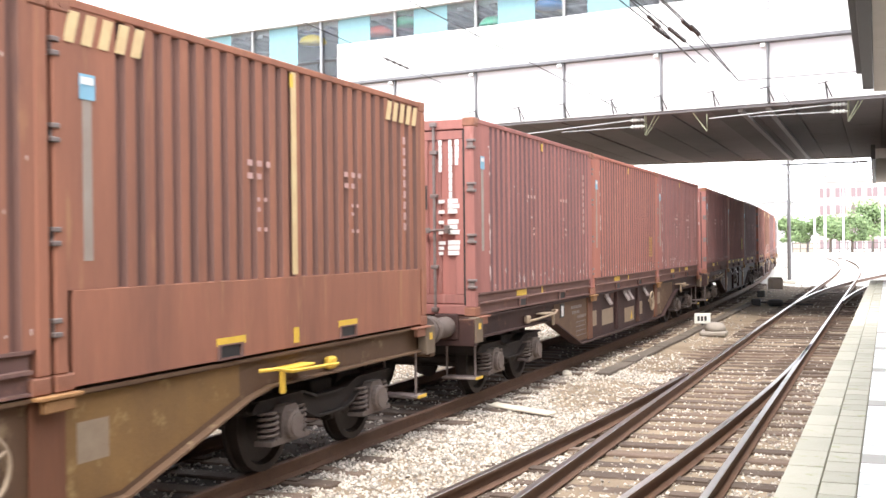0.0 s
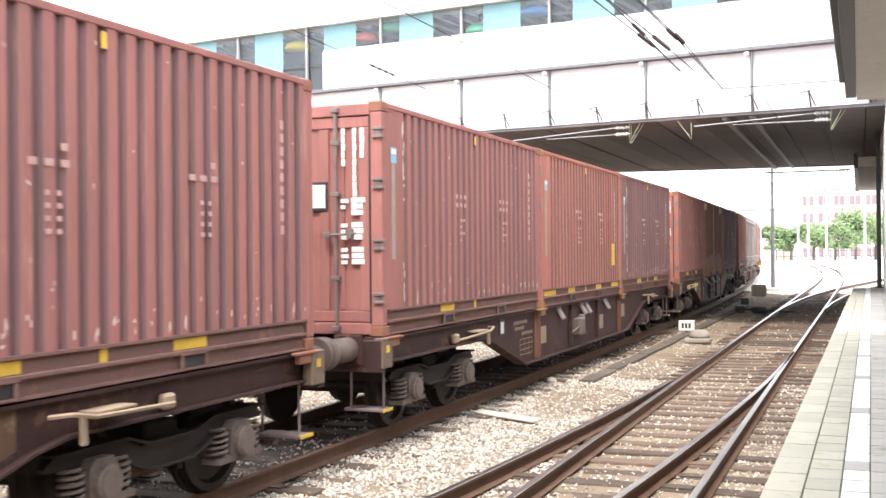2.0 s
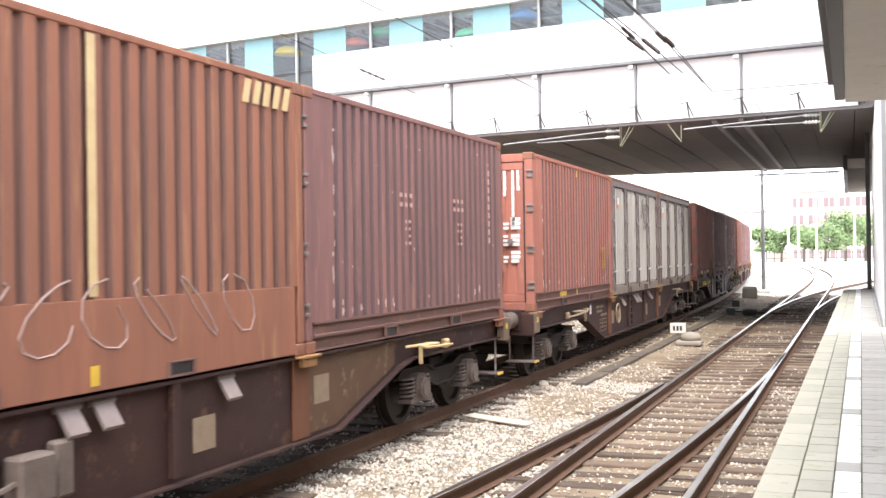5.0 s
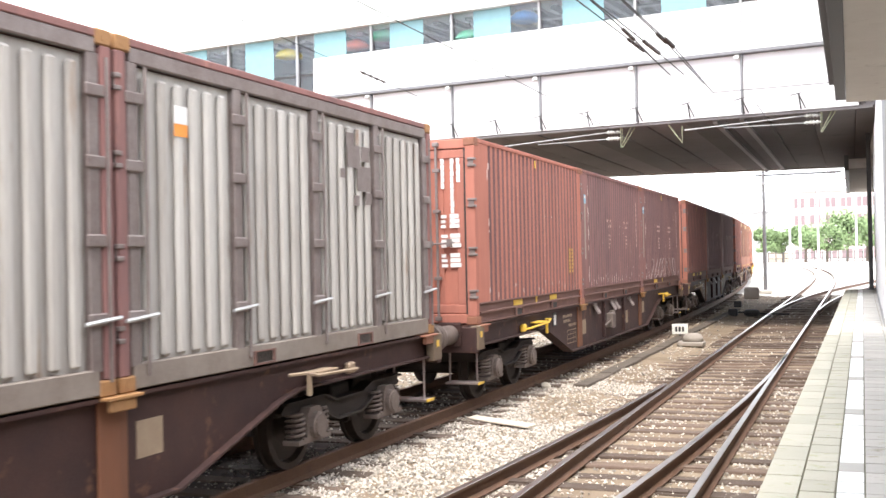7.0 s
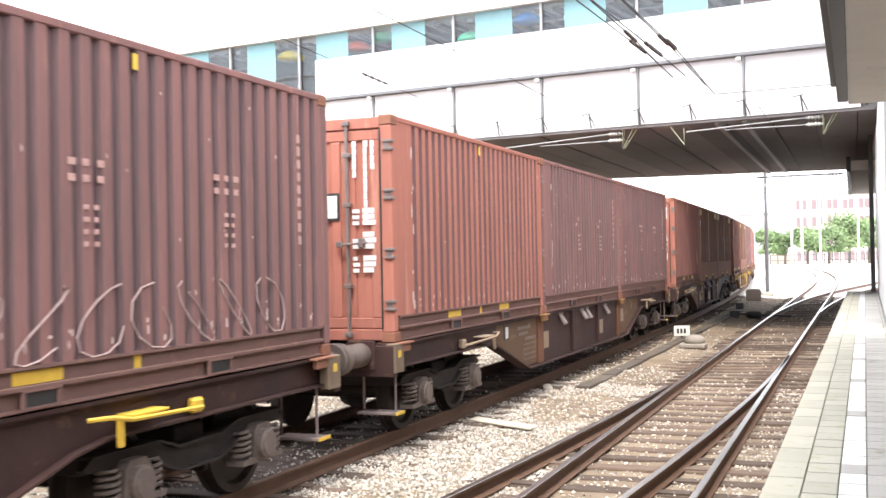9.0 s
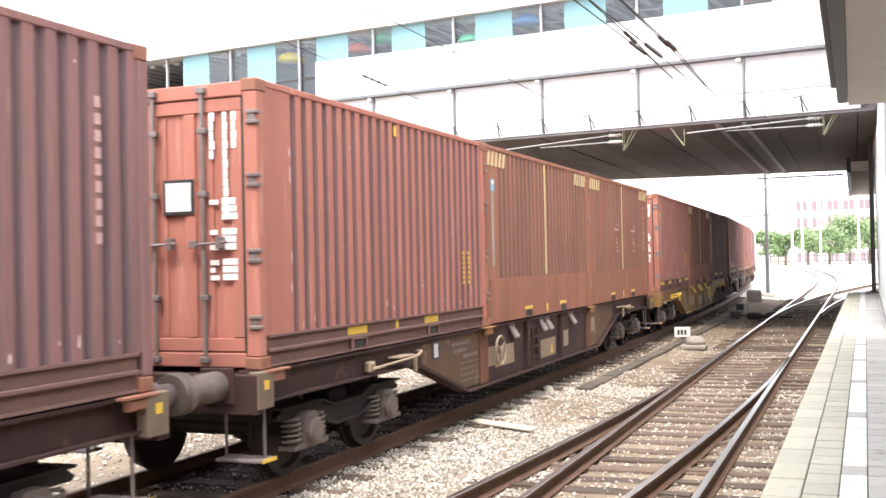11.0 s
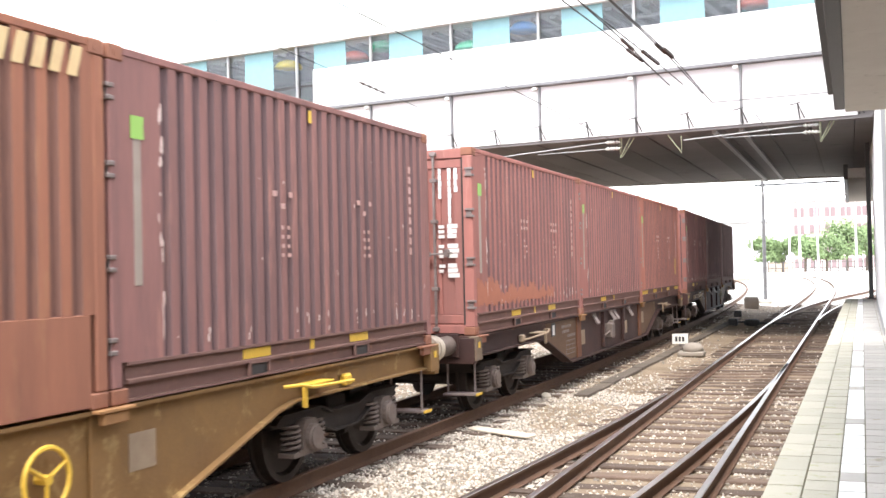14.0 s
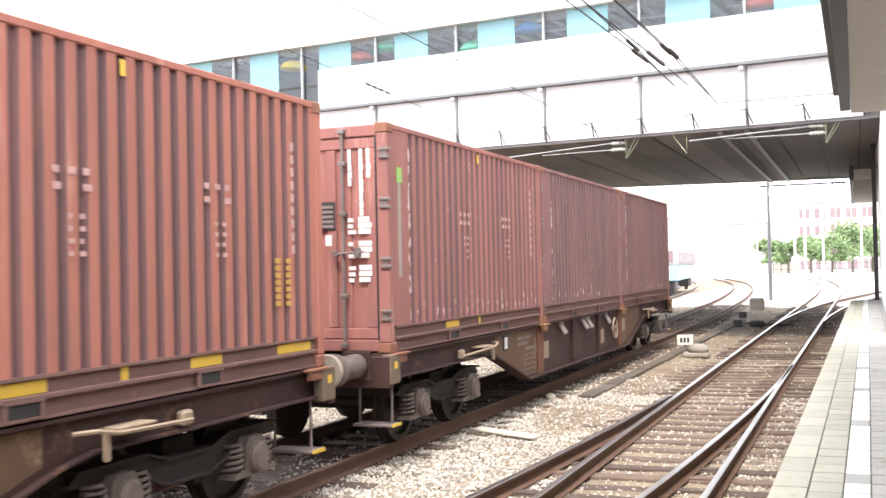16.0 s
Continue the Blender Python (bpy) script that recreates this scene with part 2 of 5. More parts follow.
def rails(track, line, s0, s1, sides=(-0.753, 0.753), shine=True, taper=None):
    for lat in sides:
        r = part("rail", sweep(B(), line, s0, s1, lat, RAIL), M["rail"], track, "rusty steel rail")
        part("running_surface", sweep(B(), line, s0, s1, lat, HEAD), M["railtop"] if shine else M["rail"], r, "worn bright rail head")


@functools.lru_cache(None)
def sleeper_mesh(length):
    bm = B()
    box(bm, -length / 2, length / 2, -0.125, 0.125, -0.30, -0.162, 0.012)
    for x in (-0.753, 0.753):
        box(bm, x - 0.17, x + 0.17, -0.08, 0.08, -0.162, -0.145)
    return to_mesh("sleeper", bm, M["sleeper"])


def sleepers(track, line, s0, s1, length=2.6, centre=0.0, pitch=0.6):
    for i in range(int((s1 - s0) / pitch)):
        s = s0 + i * pitch
        o = part("sleeper", sleeper_mesh(round(length, 2)), None, track)
        p = line.at(s, centre + random.uniform(-0.05, 0.05), random.uniform(-0.015, 0.004))
        o.matrix_basis = pose(*p, random.uniform(-1, 1), random.uniform(-0.6, 0.6), -math.degrees(line.heading(s)) + random.uniform(-1.2, 1.2))


# ---------------------------------------------------------------- ground
def ground_height(x, y):
    """Track bed, slightly heaped between the lines."""
    if abs(x) > 30 or y > 130 or y < -60:
        return -0.24
    p = Vector((x, y, 0))
    slope = min(max((x + 4.9) / 1.6, 0), 1)
    h = -0.188 - 0.09 * slope * slope * (3 - 2 * slope) + 0.028 * noise.noise(p * 0.6) + 0.02 * noise.noise(p * 3.1)
    return h


def axis_steps(lo, hi, fine_lo, fine_hi, step):
    out = [float(v) for v in np.arange(fine_lo, fine_hi + 1e-6, step)]
    d, v = step, fine_lo
    while v > lo:
        d *= 1.5
        v -= d
        out.insert(0, max(v, lo))
    d, v = step, fine_hi
    while v < hi:
        d *= 1.5
        v += d
        out.append(min(v, hi))
    return out


def ground_sheet():
    xs, ys = axis_steps(-2500, 2500, -13, 1, 0.22), axis_steps(-600, 4000, 2, 70, 0.4)
    verts = [(x, y, ground_height(x, y)) for y in ys for x in xs]
    w = len(xs)
    faces = [(j * w + i, j * w + i + 1, (j + 1) * w + i + 1, (j + 1) * w + i) for j in range(len(ys) - 1) for i in range(w - 1)]
    me = bpy.data.meshes.new("ground")
    me.from_pydata(verts, [], faces)
    me.materials.append(M["ground"])
    me.materials.append(M["paved"])
    me.materials.append(M["shaded_bed"])
    for p in me.polygons:
        c = p.center
        # faces near the goods track get the painted shade tone
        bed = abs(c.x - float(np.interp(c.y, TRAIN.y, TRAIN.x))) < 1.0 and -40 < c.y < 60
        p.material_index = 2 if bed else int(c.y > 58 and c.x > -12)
        p.use_smooth = True
    tagged(new("ground", me), "pale gritty track bed of dirt and gravel", "ground", kind="structure")


ground_sheet()


def stone_shape(rng):
    """An angular lump: a squashed, jittered octahedron with cut corners."""
    v = [(1, 0, 0), (-1, 0, 0), (0, 1, 0), (0, -1, 0), (0, 0, 1), (0, 0, -1)]
    v = [tuple(c + rng.uniform(-0.35, 0.35) for c in p) for p in v]
    f = [(0, 2, 4), (2, 1, 4), (1, 3, 4), (3, 0, 4), (2, 0, 5), (1, 2, 5), (3, 1, 5), (0, 3, 5)]
    return np.array(v), f


def ballast():
    rng = random.Random(5)
    shapes = [stone_shape(rng) for _ in range(24)]
    verts, faces = [], []
    n = 0
    bands = [(-5.5, -3.0, 4, 19, 26000, 0.023), (-1.4, -0.6, 5, 30, 4000, 0.022), (-9.5, -0.6, 4, 16, 20000, 0.024), (-9.0, -0.6, 16, 32, 15000, 0.027),
             (-8.5, -0.6, 32, 60, 6500, 0.035), (-14, -7.5, 5, 40, 6000, 0.035)]
    for x0, x1, y0, y1, count, size in bands:
        for _ in range(count):
            x, y = rng.uniform(x0, x1), rng.uniform(y0, y1)
            dens = noise.noise(Vector((x * 0.5, y * 0.25, 3.3)))
            if dens < -0.18 and rng.random() < 0.75:
                continue
            if (abs(x + 2.0) < 1.25 or abs(x + 6.1) < 0.9) and rng.random() < (0.45 if y < 20 else 0.85):
                continue
            if y > 22 and -5.4 < x < -3.2 and rng.random() < 0.7:
                continue
            sv, sf = shapes[rng.randrange(24)]
            s = size * rng.uniform(0.55, 1.25)
            a = rng.uniform(0, math.tau)
            ca, sa = math.cos(a), math.sin(a)
            z = ground_height(x, y) + s * rng.uniform(0.0, 0.55)
            pts = sv * (s, s * rng.uniform(0.6, 1), s * rng.uniform(0.5, 0.85))
            for px, py, pz in pts:
                verts.append((x + px * ca - py * sa, y + px * sa + py * ca, z + pz))
            faces.extend([(i + n, j + n, k + n) for i, j, k in sf])
            n += 6
    me = bpy.data.meshes.new("ballast")
    me.from_pydata(verts, [], faces)
    me.materials.append(M["stones"])
    tagged(new("ballast", me), "pale crushed stone ballast around the tracks", "ballast", kind="stuff")


ballast()


def track_thing(label):
    return thing("railway_track", None, None, label, "railway track", kind="structure")


t_train = track_thing("railway track under the goods train, rusty rails, heads dulled for shade")
# Rusty heads without polish: the train's shade is put into their colour too.
rails(t_train, TRAIN, -30, 160, shine=False)
sleepers(t_train, TRAIN, 3, 60)
t_near = track_thing("railway track beside the platform on worn wooden sleepers")
rails(t_near, NEAR, -8, 160)
sleepers(t_near, NEAR, 4.6, 26, 3.3, -0.3)
sleepers(t_near, NEAR, 26, 60, 2.7)
t_side = track_thing("turnout track branching off towards the viewer")
rails(t_side, SIDE, -30, -7, (-0.753,))
rails(t_side, SIDE, -30, -1.2, (0.753,))
t_spur = track_thing("turnout track branching off past the platform end")
rails(t_spur, SPUR, 1.5, 100, (-0.753,))
rails(t_spur, SPUR, 4.5, 100, (0.753,))
t_far = track_thing("railway track behind the goods train")
rails(t_far, FAR, -10, 150)
sleepers(t_far, FAR, 4, 40)

# ---------------------------------------------------------------- platform
PZ = 0.76


def edge_x(y):
    return -0.565 + 0.0090 * y


def platform():
    p = thing("platform", None, None, "paved railway platform with pale coping stones", "platform", kind="structure")
    bm = B()
    y0, y1 = -60, 38.7
    a = [bm.verts.new((edge_x(y) + dx, y, z)) for z in (-0.3, PZ - 0.010) for y, dx in ((y0, 0.06), (y1, 0.06), (y1, 9), (y0, 9))]
    for q in ((0, 1, 2, 3), (4, 7, 6, 5), (0, 4, 5, 1), (1, 5, 6, 2), (2, 6, 7, 3), (3, 7, 4, 0)):
        bm.faces.new([a[i] for i in q])
    part("platform_body", bm, M["joint"], p, "dark bed under the paving")
    ang = -math.degrees(math.atan(0.0090))

    @functools.lru_cache(None)
    def slab(w, l, kind):
        return to_mesh("slab", box(B(), 0.004, w - 0.004, 0.010 if kind != "white_tile" else 0.02, l - 0.010, -0.06, 0, 0.003), M[kind])

    def lay(x, y, w, l, kind, name):
        o = part(name, slab(w, l, kind), None, p)
        o.matrix_basis = pose(x + edge_x(y), y, PZ + random.uniform(-0.002, 0.002), 0, 0, ang)

    for i in range(67):
        lay(0, 4.6 + i * 0.5, 0.21, 0.5, "coping", "coping_stone")
    for i in range(113):
        y = 4.7 + i * 0.3
        lay(0.21, y, 0.19, 0.3, "coping", "paving_slab")
        lay(0.40, y, 0.15, 0.3, "white_tile" if i % 8 != 7 else "slab", "tactile_tile")
        lay(0.55, y, 0.3, 0.3, "slab", "paving_slab")
        lay(0.85, y, 0.3, 0.3, "slab", "paving_slab")
    bm = B()
    for (xa, xb, ya, yb) in ((0.0, 9, -60, 4.6), (1.15, 9, 4.6, 38.7)):
        vs = [bm.verts.new((edge_x(y) + dx, y, z)) for z in (PZ - 0.06, PZ - 0.002) for dx, y in ((xa, ya), (xb, ya), (xb, yb), (xa, yb))]
        for q in ((0, 1, 2, 3), (4, 7, 6, 5), (0, 4, 5, 1), (1, 5, 6, 2), (2, 6, 7, 3), (3, 7, 4, 0)):
            bm.faces.new([vs[i] for i in q])
    part("paving", bm, M["slab"], p)


platform()


# ---------------------------------------------------------------- platform canopy, wall, column
def canopy():
    c = thing("canopy", None, None, "concrete platform canopy with a dark steel edge", "canopy", kind="structure")
    bm = B()
    # The run behind the eye is unseen, added to shade the train side.
    box(bm, -0.02, 4.5, -45, 16.4, 4.2, 4.55)
    part("canopy_slab", bm, M["concrete"], c)
    part("edge_beam", box(B(), -0.16, -0.022, -45, 15.9, 4.17, 4.62, 0.01), M["dark_steel"], c, "dark steel edge beam")
    part("gutter", box(B(), -0.24, -0.162, -45, 15.7, 4.36, 4.60, 0.01), M["dark_steel"], c, "dark gutter")
    c2 = thing("canopy", None, None, "far platform canopy with a dark edge beyond the bridge", "canopy", kind="structure")
    part("canopy_slab", box(B(), -0.02, 1.6, 41, 58, 5.0, 5.35), M["concrete"], c2)
    part("edge_beam", box(B(), -0.17, -0.022, 41, 58, 4.97, 5.5, 0.01), M["dark_steel"], c2)


canopy()


def platform_wall():
    w = thing("wall_platform", None, None, "white panelled wall of the platform building", "wall", kind="structure")
    ang = -math.degrees(math.atan(0.0125))
    w.matrix_basis = pose(0.26, 0, 0, 0, 0, ang)
    for i in range(13):
        y = 19.6 + i * 1.5
        part("panel", box(B(), 0, 0.12, y + 0.01, y + 1.49, PZ, 5.4, 0.006), M["white_panel"], w)
        part("panel_joint", box(B(), 0.03, 0.11, y - 0.01, y + 0.01, PZ, 5.4), M["steel_grey"], w)
    part("wall_core", box(B(), 0.125, 0.5, 19.62, 38.6, PZ, 5.4), M["white_panel"], w)
    part("plinth", box(B(), -0.012, -0.002, 19.6, 38.6, PZ, PZ + 0.14), M["steel_grey"], w, "grey plinth strip")


platform_wall()


def station_sky_block():
    # Unseen walls, added to block sky light from the platform side.
    w = thing("sky_block_station", None, None, "unseen pale wall added behind the platform to block sky light", "wall", kind="structure")
    part("render", box(B(), 4.5, 4.9, -45, 60, -0.3, 7.5), M["concrete"], w)
    part("floor_slab", box(B(), 0.75, 4.496, 19.6, 60, 5.42, 5.62), M["concrete"], w)
    part("upper_floors", box(B(), 0.75, 4.496, 19.6, 60, 5.63, 13.5), M["concrete"], w)
    part("end_return", box(B(), 0.6, 4.496, 19.2, 19.4, PZ, 5.4), M["concrete"], w)


station_sky_block()


def boundary_wall():
    # Out-of-view wall, added only to cut the low sky on the left.
    w = thing("sky_block_yard", None, None, "unseen grey wall added to cut low sky light", "wall", kind="structure")
    part("wall_panel", box(B(), -36.5, -36.1, -160, 31, -0.3, 9.0), M["concrete"], w)


boundary_wall()


def canopy_columns():
    for y in (-9, -20, -31):
        p = thing("column", None, None, "grey steel column under the platform canopy", "column", "canopy columns")
        p.matrix_basis = pose(2.6, y, PZ)
        part("shaft", box(B(), -0.1, 0.1, -0.1, 0.1, 0, 3.44, 0.012), M["steel_grey"], p)
        part("base_plate", box(B(), -0.16, 0.16, -0.16, 0.16, 0, 0.03, 0.005), M["dark_steel"], p)


canopy_columns()


def platform_post():
    p = thing("column", None, None, "slender dark steel column at the platform end", "column")
    p.matrix_basis = pose(0.6, 38.3, PZ)
    part("shaft", box(B(), -0.07, 0.07, -0.07, 0.07, 0, 5.2, 0.012), M["dark_steel"], p)
    part("base_plate", box(B(), -0.14, 0.14, -0.14, 0.14, 0, 0.03, 0.005), M["dark_steel"], p)


platform_post()


# ---------------------------------------------------------------- bridge with the glazed passage
BY, BZ, SKEW = 32.4, 6.0, -7.72
ACROSS = Matrix.Translation((-6, BY, 0)) @ pose(0, 0, 0, 0, 0, SKEW) @ Matrix.Translation((6, -BY, 0))


def face_y(x):
    """The bridge's front, which crosses the tracks askew."""
    return BY + math.tan(radians(SKEW)) * (x + 6)


def bridge():
    b = thing("bridge", None, None, "white clad footbridge hall with a concrete soffit over the tracks", "bridge", kind="structure")
    b.matrix_basis = ACROSS
    back = ACROSS.inverted()

    def plank(name, x0, x1, z0, z1, m, label="", front=0.3):
        """A beam along the tracks between the askew front and the nearly square back."""
        vs = [(x, y, z) for x in (x0, x1) for y in (face_y(x) + front, 53.5 + 0.098 * x) for z in (z0, z1)]
        bm = B()
        v = [bm.verts.new(back @ Vector(p)) for p in vs]
        for q in ((0, 1, 3, 2), (4, 6, 7, 5), (0, 4, 5, 1), (2, 3, 7, 6), (0, 2, 6, 4), (1, 5, 7, 3)):
            bm.faces.new([v[i] for i in q])
        part(name, bm, m, b, label)

    x, i = -34.6, 0
    while x < 3.0:
        plank("soffit_plank", x + 0.014, x + 1.186, BZ + (0.0 if i % 3 else 0.035), BZ + 0.35, M["soffit"])
        x += 1.2
        i += 1
    plank("deck", -34.6, 0.7, BZ + 0.355, BZ + 0.6, M["soffit"])
    for xx in (-2.9, -3.68):
        plank("cable_duct", xx - 0.07, xx + 0.07, BZ - 0.09, BZ - 0.003, M["duct"], "grey cable duct")
    part("front_beam", box(B(), -34, 0.7, BY + 0.04, BY + 0.296, BZ - 0.02, BZ + 0.06), M["soffit"], b)
    bm = B()
    v = [bm.verts.new(back @ Vector((x, 53.5 + 0.098 * x + d, z))) for x in (-34.6, 4.6) for d in (0.004, 0.3) for z in (BZ - 0.04, 9.0)]
    for q in ((0, 1, 3, 2), (4, 6, 7, 5), (0, 4, 5, 1), (2, 3, 7, 6), (0, 2, 6, 4), (1, 5, 7, 3)):
        bm.faces.new([v[i] for i in q])
    part("back_beam", bm, M["concrete"], b)
    x0, pitch, left = -18.625, 3.163, -17.93
    for k in range(-5, 6):
        xa = x0 + k * pitch
        part("cladding_panel", box(B(), xa + 0.02, xa + pitch - 0.02, BY, BY + 0.036, BZ + 0.065, 7.79, 0.004), M["cladding"], b)
        if k >= 0:
            part("parapet_panel", box(B(), max(xa, left) + 0.006, xa + pitch - 0.006, BY, BY + 0.05, 7.91, 9.30, 0.004), M["white_panel"], b)
        part("rib", box(B(), xa - 0.032, xa + 0.032, BY - 0.10, BY - 0.002, BZ + 0.1, 7.79, 0.006), M["rib_grey"], b)
        part("rib_head", box(B(), xa - 0.20, xa - 0.04, BY - 0.18, BY - 0.002, 7.67, 7.79, 0.02), M["white_panel"], b)
        part("mullion", box(B(), xa - 0.04, xa + 0.04, BY - 0.03, BY + 0.075, 8.0 if k < 1 else 8.75, 10.19, 0.006), M["steel_grey"], b)
    # ledge colour is greyed to strengthen the shadow line beneath it
    part("ledge", box(B(), -34, 0.7, BY - 0.22, BY + 0.05, 7.80, 7.90, 0.01), M["rib_grey"], b, "ledge under the parapet, greyed for its shadow line")
    part("parapet_core", box(B(), left + 0.01, 0.7, BY + 0.06, BY + 0.2, BZ + 0.705, 9.27), M["white_panel"], b)
    part("roof_edge", box(B(), -34, 0.7, BY - 0.15, BY + 6, 10.20, 11.1, 0.02), M["white_panel"], b, "white roof edge")
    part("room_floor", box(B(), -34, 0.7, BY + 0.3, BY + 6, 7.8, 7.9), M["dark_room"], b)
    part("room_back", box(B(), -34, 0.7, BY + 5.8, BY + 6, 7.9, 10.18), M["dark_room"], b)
    for i in range(60):
        part("ceiling_slat", box(B(), -33.8 + i * 0.62, -33.55 + i * 0.62, BY + 0.6, BY + 5.7, 10.06, 10.17), M["steel_grey"], b)
    # glazing: pale blue panels between dark clear bays
    blues = ((-24.2, -22.9), (-21.05, -19.74), (-17.91, -16.55), (-14.75, -13.43), (-11.52, -10.18), (-8.37, -7.0), (-5.18, -3.83), (-1.99, -0.68))
    for a, c in blues:
        part("blue_panel", box(B(), a, c, BY + 0.08, BY + 0.1, 9.305 if a > left else 7.92, 10.195), M["blue_panel"], b, "pale blue opaque glass panel")
    for (_, a), (c, _) in zip(blues, blues[1:]):
        g = part("pane", box(B(), a + 0.002, c - 0.002, BY + 0.085, BY + 0.093, 9.305 if a > left else 7.92, 10.195), M["pane"], b, "clear window pane")
        g.visible_shadow = False
        part("pane_sill", box(B(), a, c, BY + 0.06, BY + 0.13, 9.27 if a > left else 8.72, 9.303 if a > left else 8.80), M["dark_steel"], b, "dark sill rail")


bridge()


# ---------------------------------------------------------------- inside the glazed passage
def hanging_shade(x, z, paint, word):
    lamp = thing("pendant_lamp", None, None, "large %s dome shade hanging in the passage" % word, "pendant lamp", "coloured pendant lamps")
    lamp.matrix_basis = pose(x, face_y(x) + 0.72, z)
    part("shade", lathe(B(), [(0.0, 0.50), (0.05, 0.52), (0.16, 0.46), (0.26, 0.33), (0.32, 0.15), (0.33, 0.03)], (0, 0, 0), (0, 0, 1), 20), M["lamp_" + paint], lamp, smooth=True)
    part("cord", rod(B(), (0, 0, 0.32), (0, 0, 10.06 - z), 0.012, 6), M["wire"], lamp)


for x, z, paint in ((-19.3, 9.62, "yellow"), (-16.38, 9.62, "red"), (-15.2, 9.84, "green"), (-11.82, 9.42, "green"), (-9.82, 9.80, "blue"), (-2.45, 9.60, "red")):
    hanging_shade(x, z, paint, paint)


def passage_truss():
    tr = thing("roof_truss", None, None, "dark steel truss inside the glazed passage", "truss")
    tr.matrix_basis = pose(-22.8, face_y(-22.8) + 1.7, 7.9)
    for a, c in (((-1.2, 0, 0.05), (-1.2, 0, 1.9)), ((1.2, 0, 0.05), (1.2, 0, 1.9)), ((-1.2, 0, 1.85), (1.2, 0, 1.85)), ((-1.2, 0, 0.6), (0, 0, 1.85)), ((1.2, 0, 0.6), (0, 0, 1.85)),
                 ((0, 0, 0.05), (0, 0, 1.85)), ((-1.2, 0, 0.6), (1.2, 0, 0.6))):
        part("truss_bar", rod(B(), a, c, 0.05, 8), M["steel_grey"], tr)
    for i, x in enumerate((-17.4, -14.4, -11.6, -8.9, -5.9, -3.0)):
        lamp = thing("strip_light", None, None, "pale ceiling strip light in the passage", "ceiling lamp", "strip lights in the passage")
        lamp.matrix_basis = pose(x, face_y(x) + 1.6, 9.95)
        part("housing", box(B(), -0.6, 0.6, -0.05, 0.05, 0.03, 0.1, 0.01), M["steel_grey"], lamp)
        part("tube", rod(B(), (-0.55, 0, 0.0), (0.55, 0, 0.0), 0.028, 8), M["white_panel"], lamp)


passage_truss()


# ---------------------------------------------------------------- overhead line
def wire(pts, r=0.017, label="dark overhead line wire", sag=0.0):
    w = thing("overhead_wire", None, None, label, "wire", "overhead wires")
    w.matrix_basis = pose(*pts[0])
    o = Vector(pts[0])
    full = []
    for a, c in zip(pts, pts[1:]):
        a, c = Vector(a), Vector(c)
        for i in range(8):
            u = i / 8
            full.append(a.lerp(c, u) - o - Vector((0, 0, sag * 4 * u * (1 - u))))
    full.append(Vector(pts[-1]) - o)
    part("strand", tube(B(), full, r, 5), M["wire"], w)
    return w


def insulator(w, at, to, n=5, r=0.07, m="insul"):
    """A string of sheds on a wire, between two places."""
    a, c = Vector(at) - w.matrix_basis.translation, Vector(to) - w.matrix_basis.translation
    d = (c - a).length
    prof = [(0, 0.02)]
    for i in range(n):
        z = d * (i + 0.2) / n
        prof += [(z, 0.03), (z + d * 0.3 / n, r), (z + d * 0.45 / n, r * 0.9), (z + d * 0.55 / n, 0.03)]
    prof += [(d, 0.02)]
    part("insulator", lathe(B(), prof, a, c - a, 10), M[m], w, "ribbed insulator", smooth=True)



for pts, y0, y1, size in (
        ([(-5.65, 12, 7.4), (-4.95, 28, 7.4), (-4.82, 31.6, 7.3)], 26.2, 28.0, 0.055), ([(-5.37, 12, 7.4), (-4.64, 28.6, 7.4), (-4.45, 31.6, 7.3)], 26.6, 28.6, 0.06),
        ([(-5.10, 12, 7.4), (-4.90, 26.4, 7.4), (-4.84, 31.5, 7.3)], 25.0, 26.4, 0.05), ([(-4.63, 12, 7.4), (-4.23, 27.6, 7.4), (-3.9, 31.7, 7.0)], 25.9, 27.2, 0.05),
        ([(-4.67, 12, 7.4), (-4.15, 27.8, 7.4), (-3.66, 31.8, 6.74)], 26.6, 27.8, 0.06)):
    w = wire(pts)
    a, c = Vector(pts[0]), Vector(pts[1])
    insulator(w, a.lerp(c, (y0 - a.y) / (c.y - a.y)), a.lerp(c, (y1 - a.y) / (c.y - a.y)), 8, size)
wire([(-3.66, 31.8, 6.74), (-0.41, 31.4, 6.72)], 0.012, "thin cross span wire before the bridge")
w = wire([(-12.2, 14.0, 7.5), (-13.5, 33.2, 7.55)], 0.010)
insulator(w, (-13.15, 28.0, 7.53), (-13.3, 30.2, 7.54), 4, 0.05)
wire([(-6.1, -20, 5.5), (-6.0, 20, 5.5), (-6.1, 40, 5.5), (-6.75, 60, 5.5), (-8, 80, 5.5)], 0.008, "contact wire over the goods track")
wire([(-2.0, 26, 5.55), (-1.9, 45, 5.5), (-1.7, 60, 5.5), (-2.2, 80, 5.5)], 0.008, "contact wire over the platform track")
w = wire([(-4.9, 61.4, 6.3), (-0.4, 61.4, 6.32)], 0.05, "cross span arm with insulators beside the mast")
for x in (-4.7, -3.3, -2.0):
    insulator(w, (x, 61.4, 6.3), (x + 0.35, 61.4, 6.3), 4, 0.09)
insulator(w, (-1.2, 61.4, 6.31), (-0.5, 61.4, 6.31), 4, 0.13)


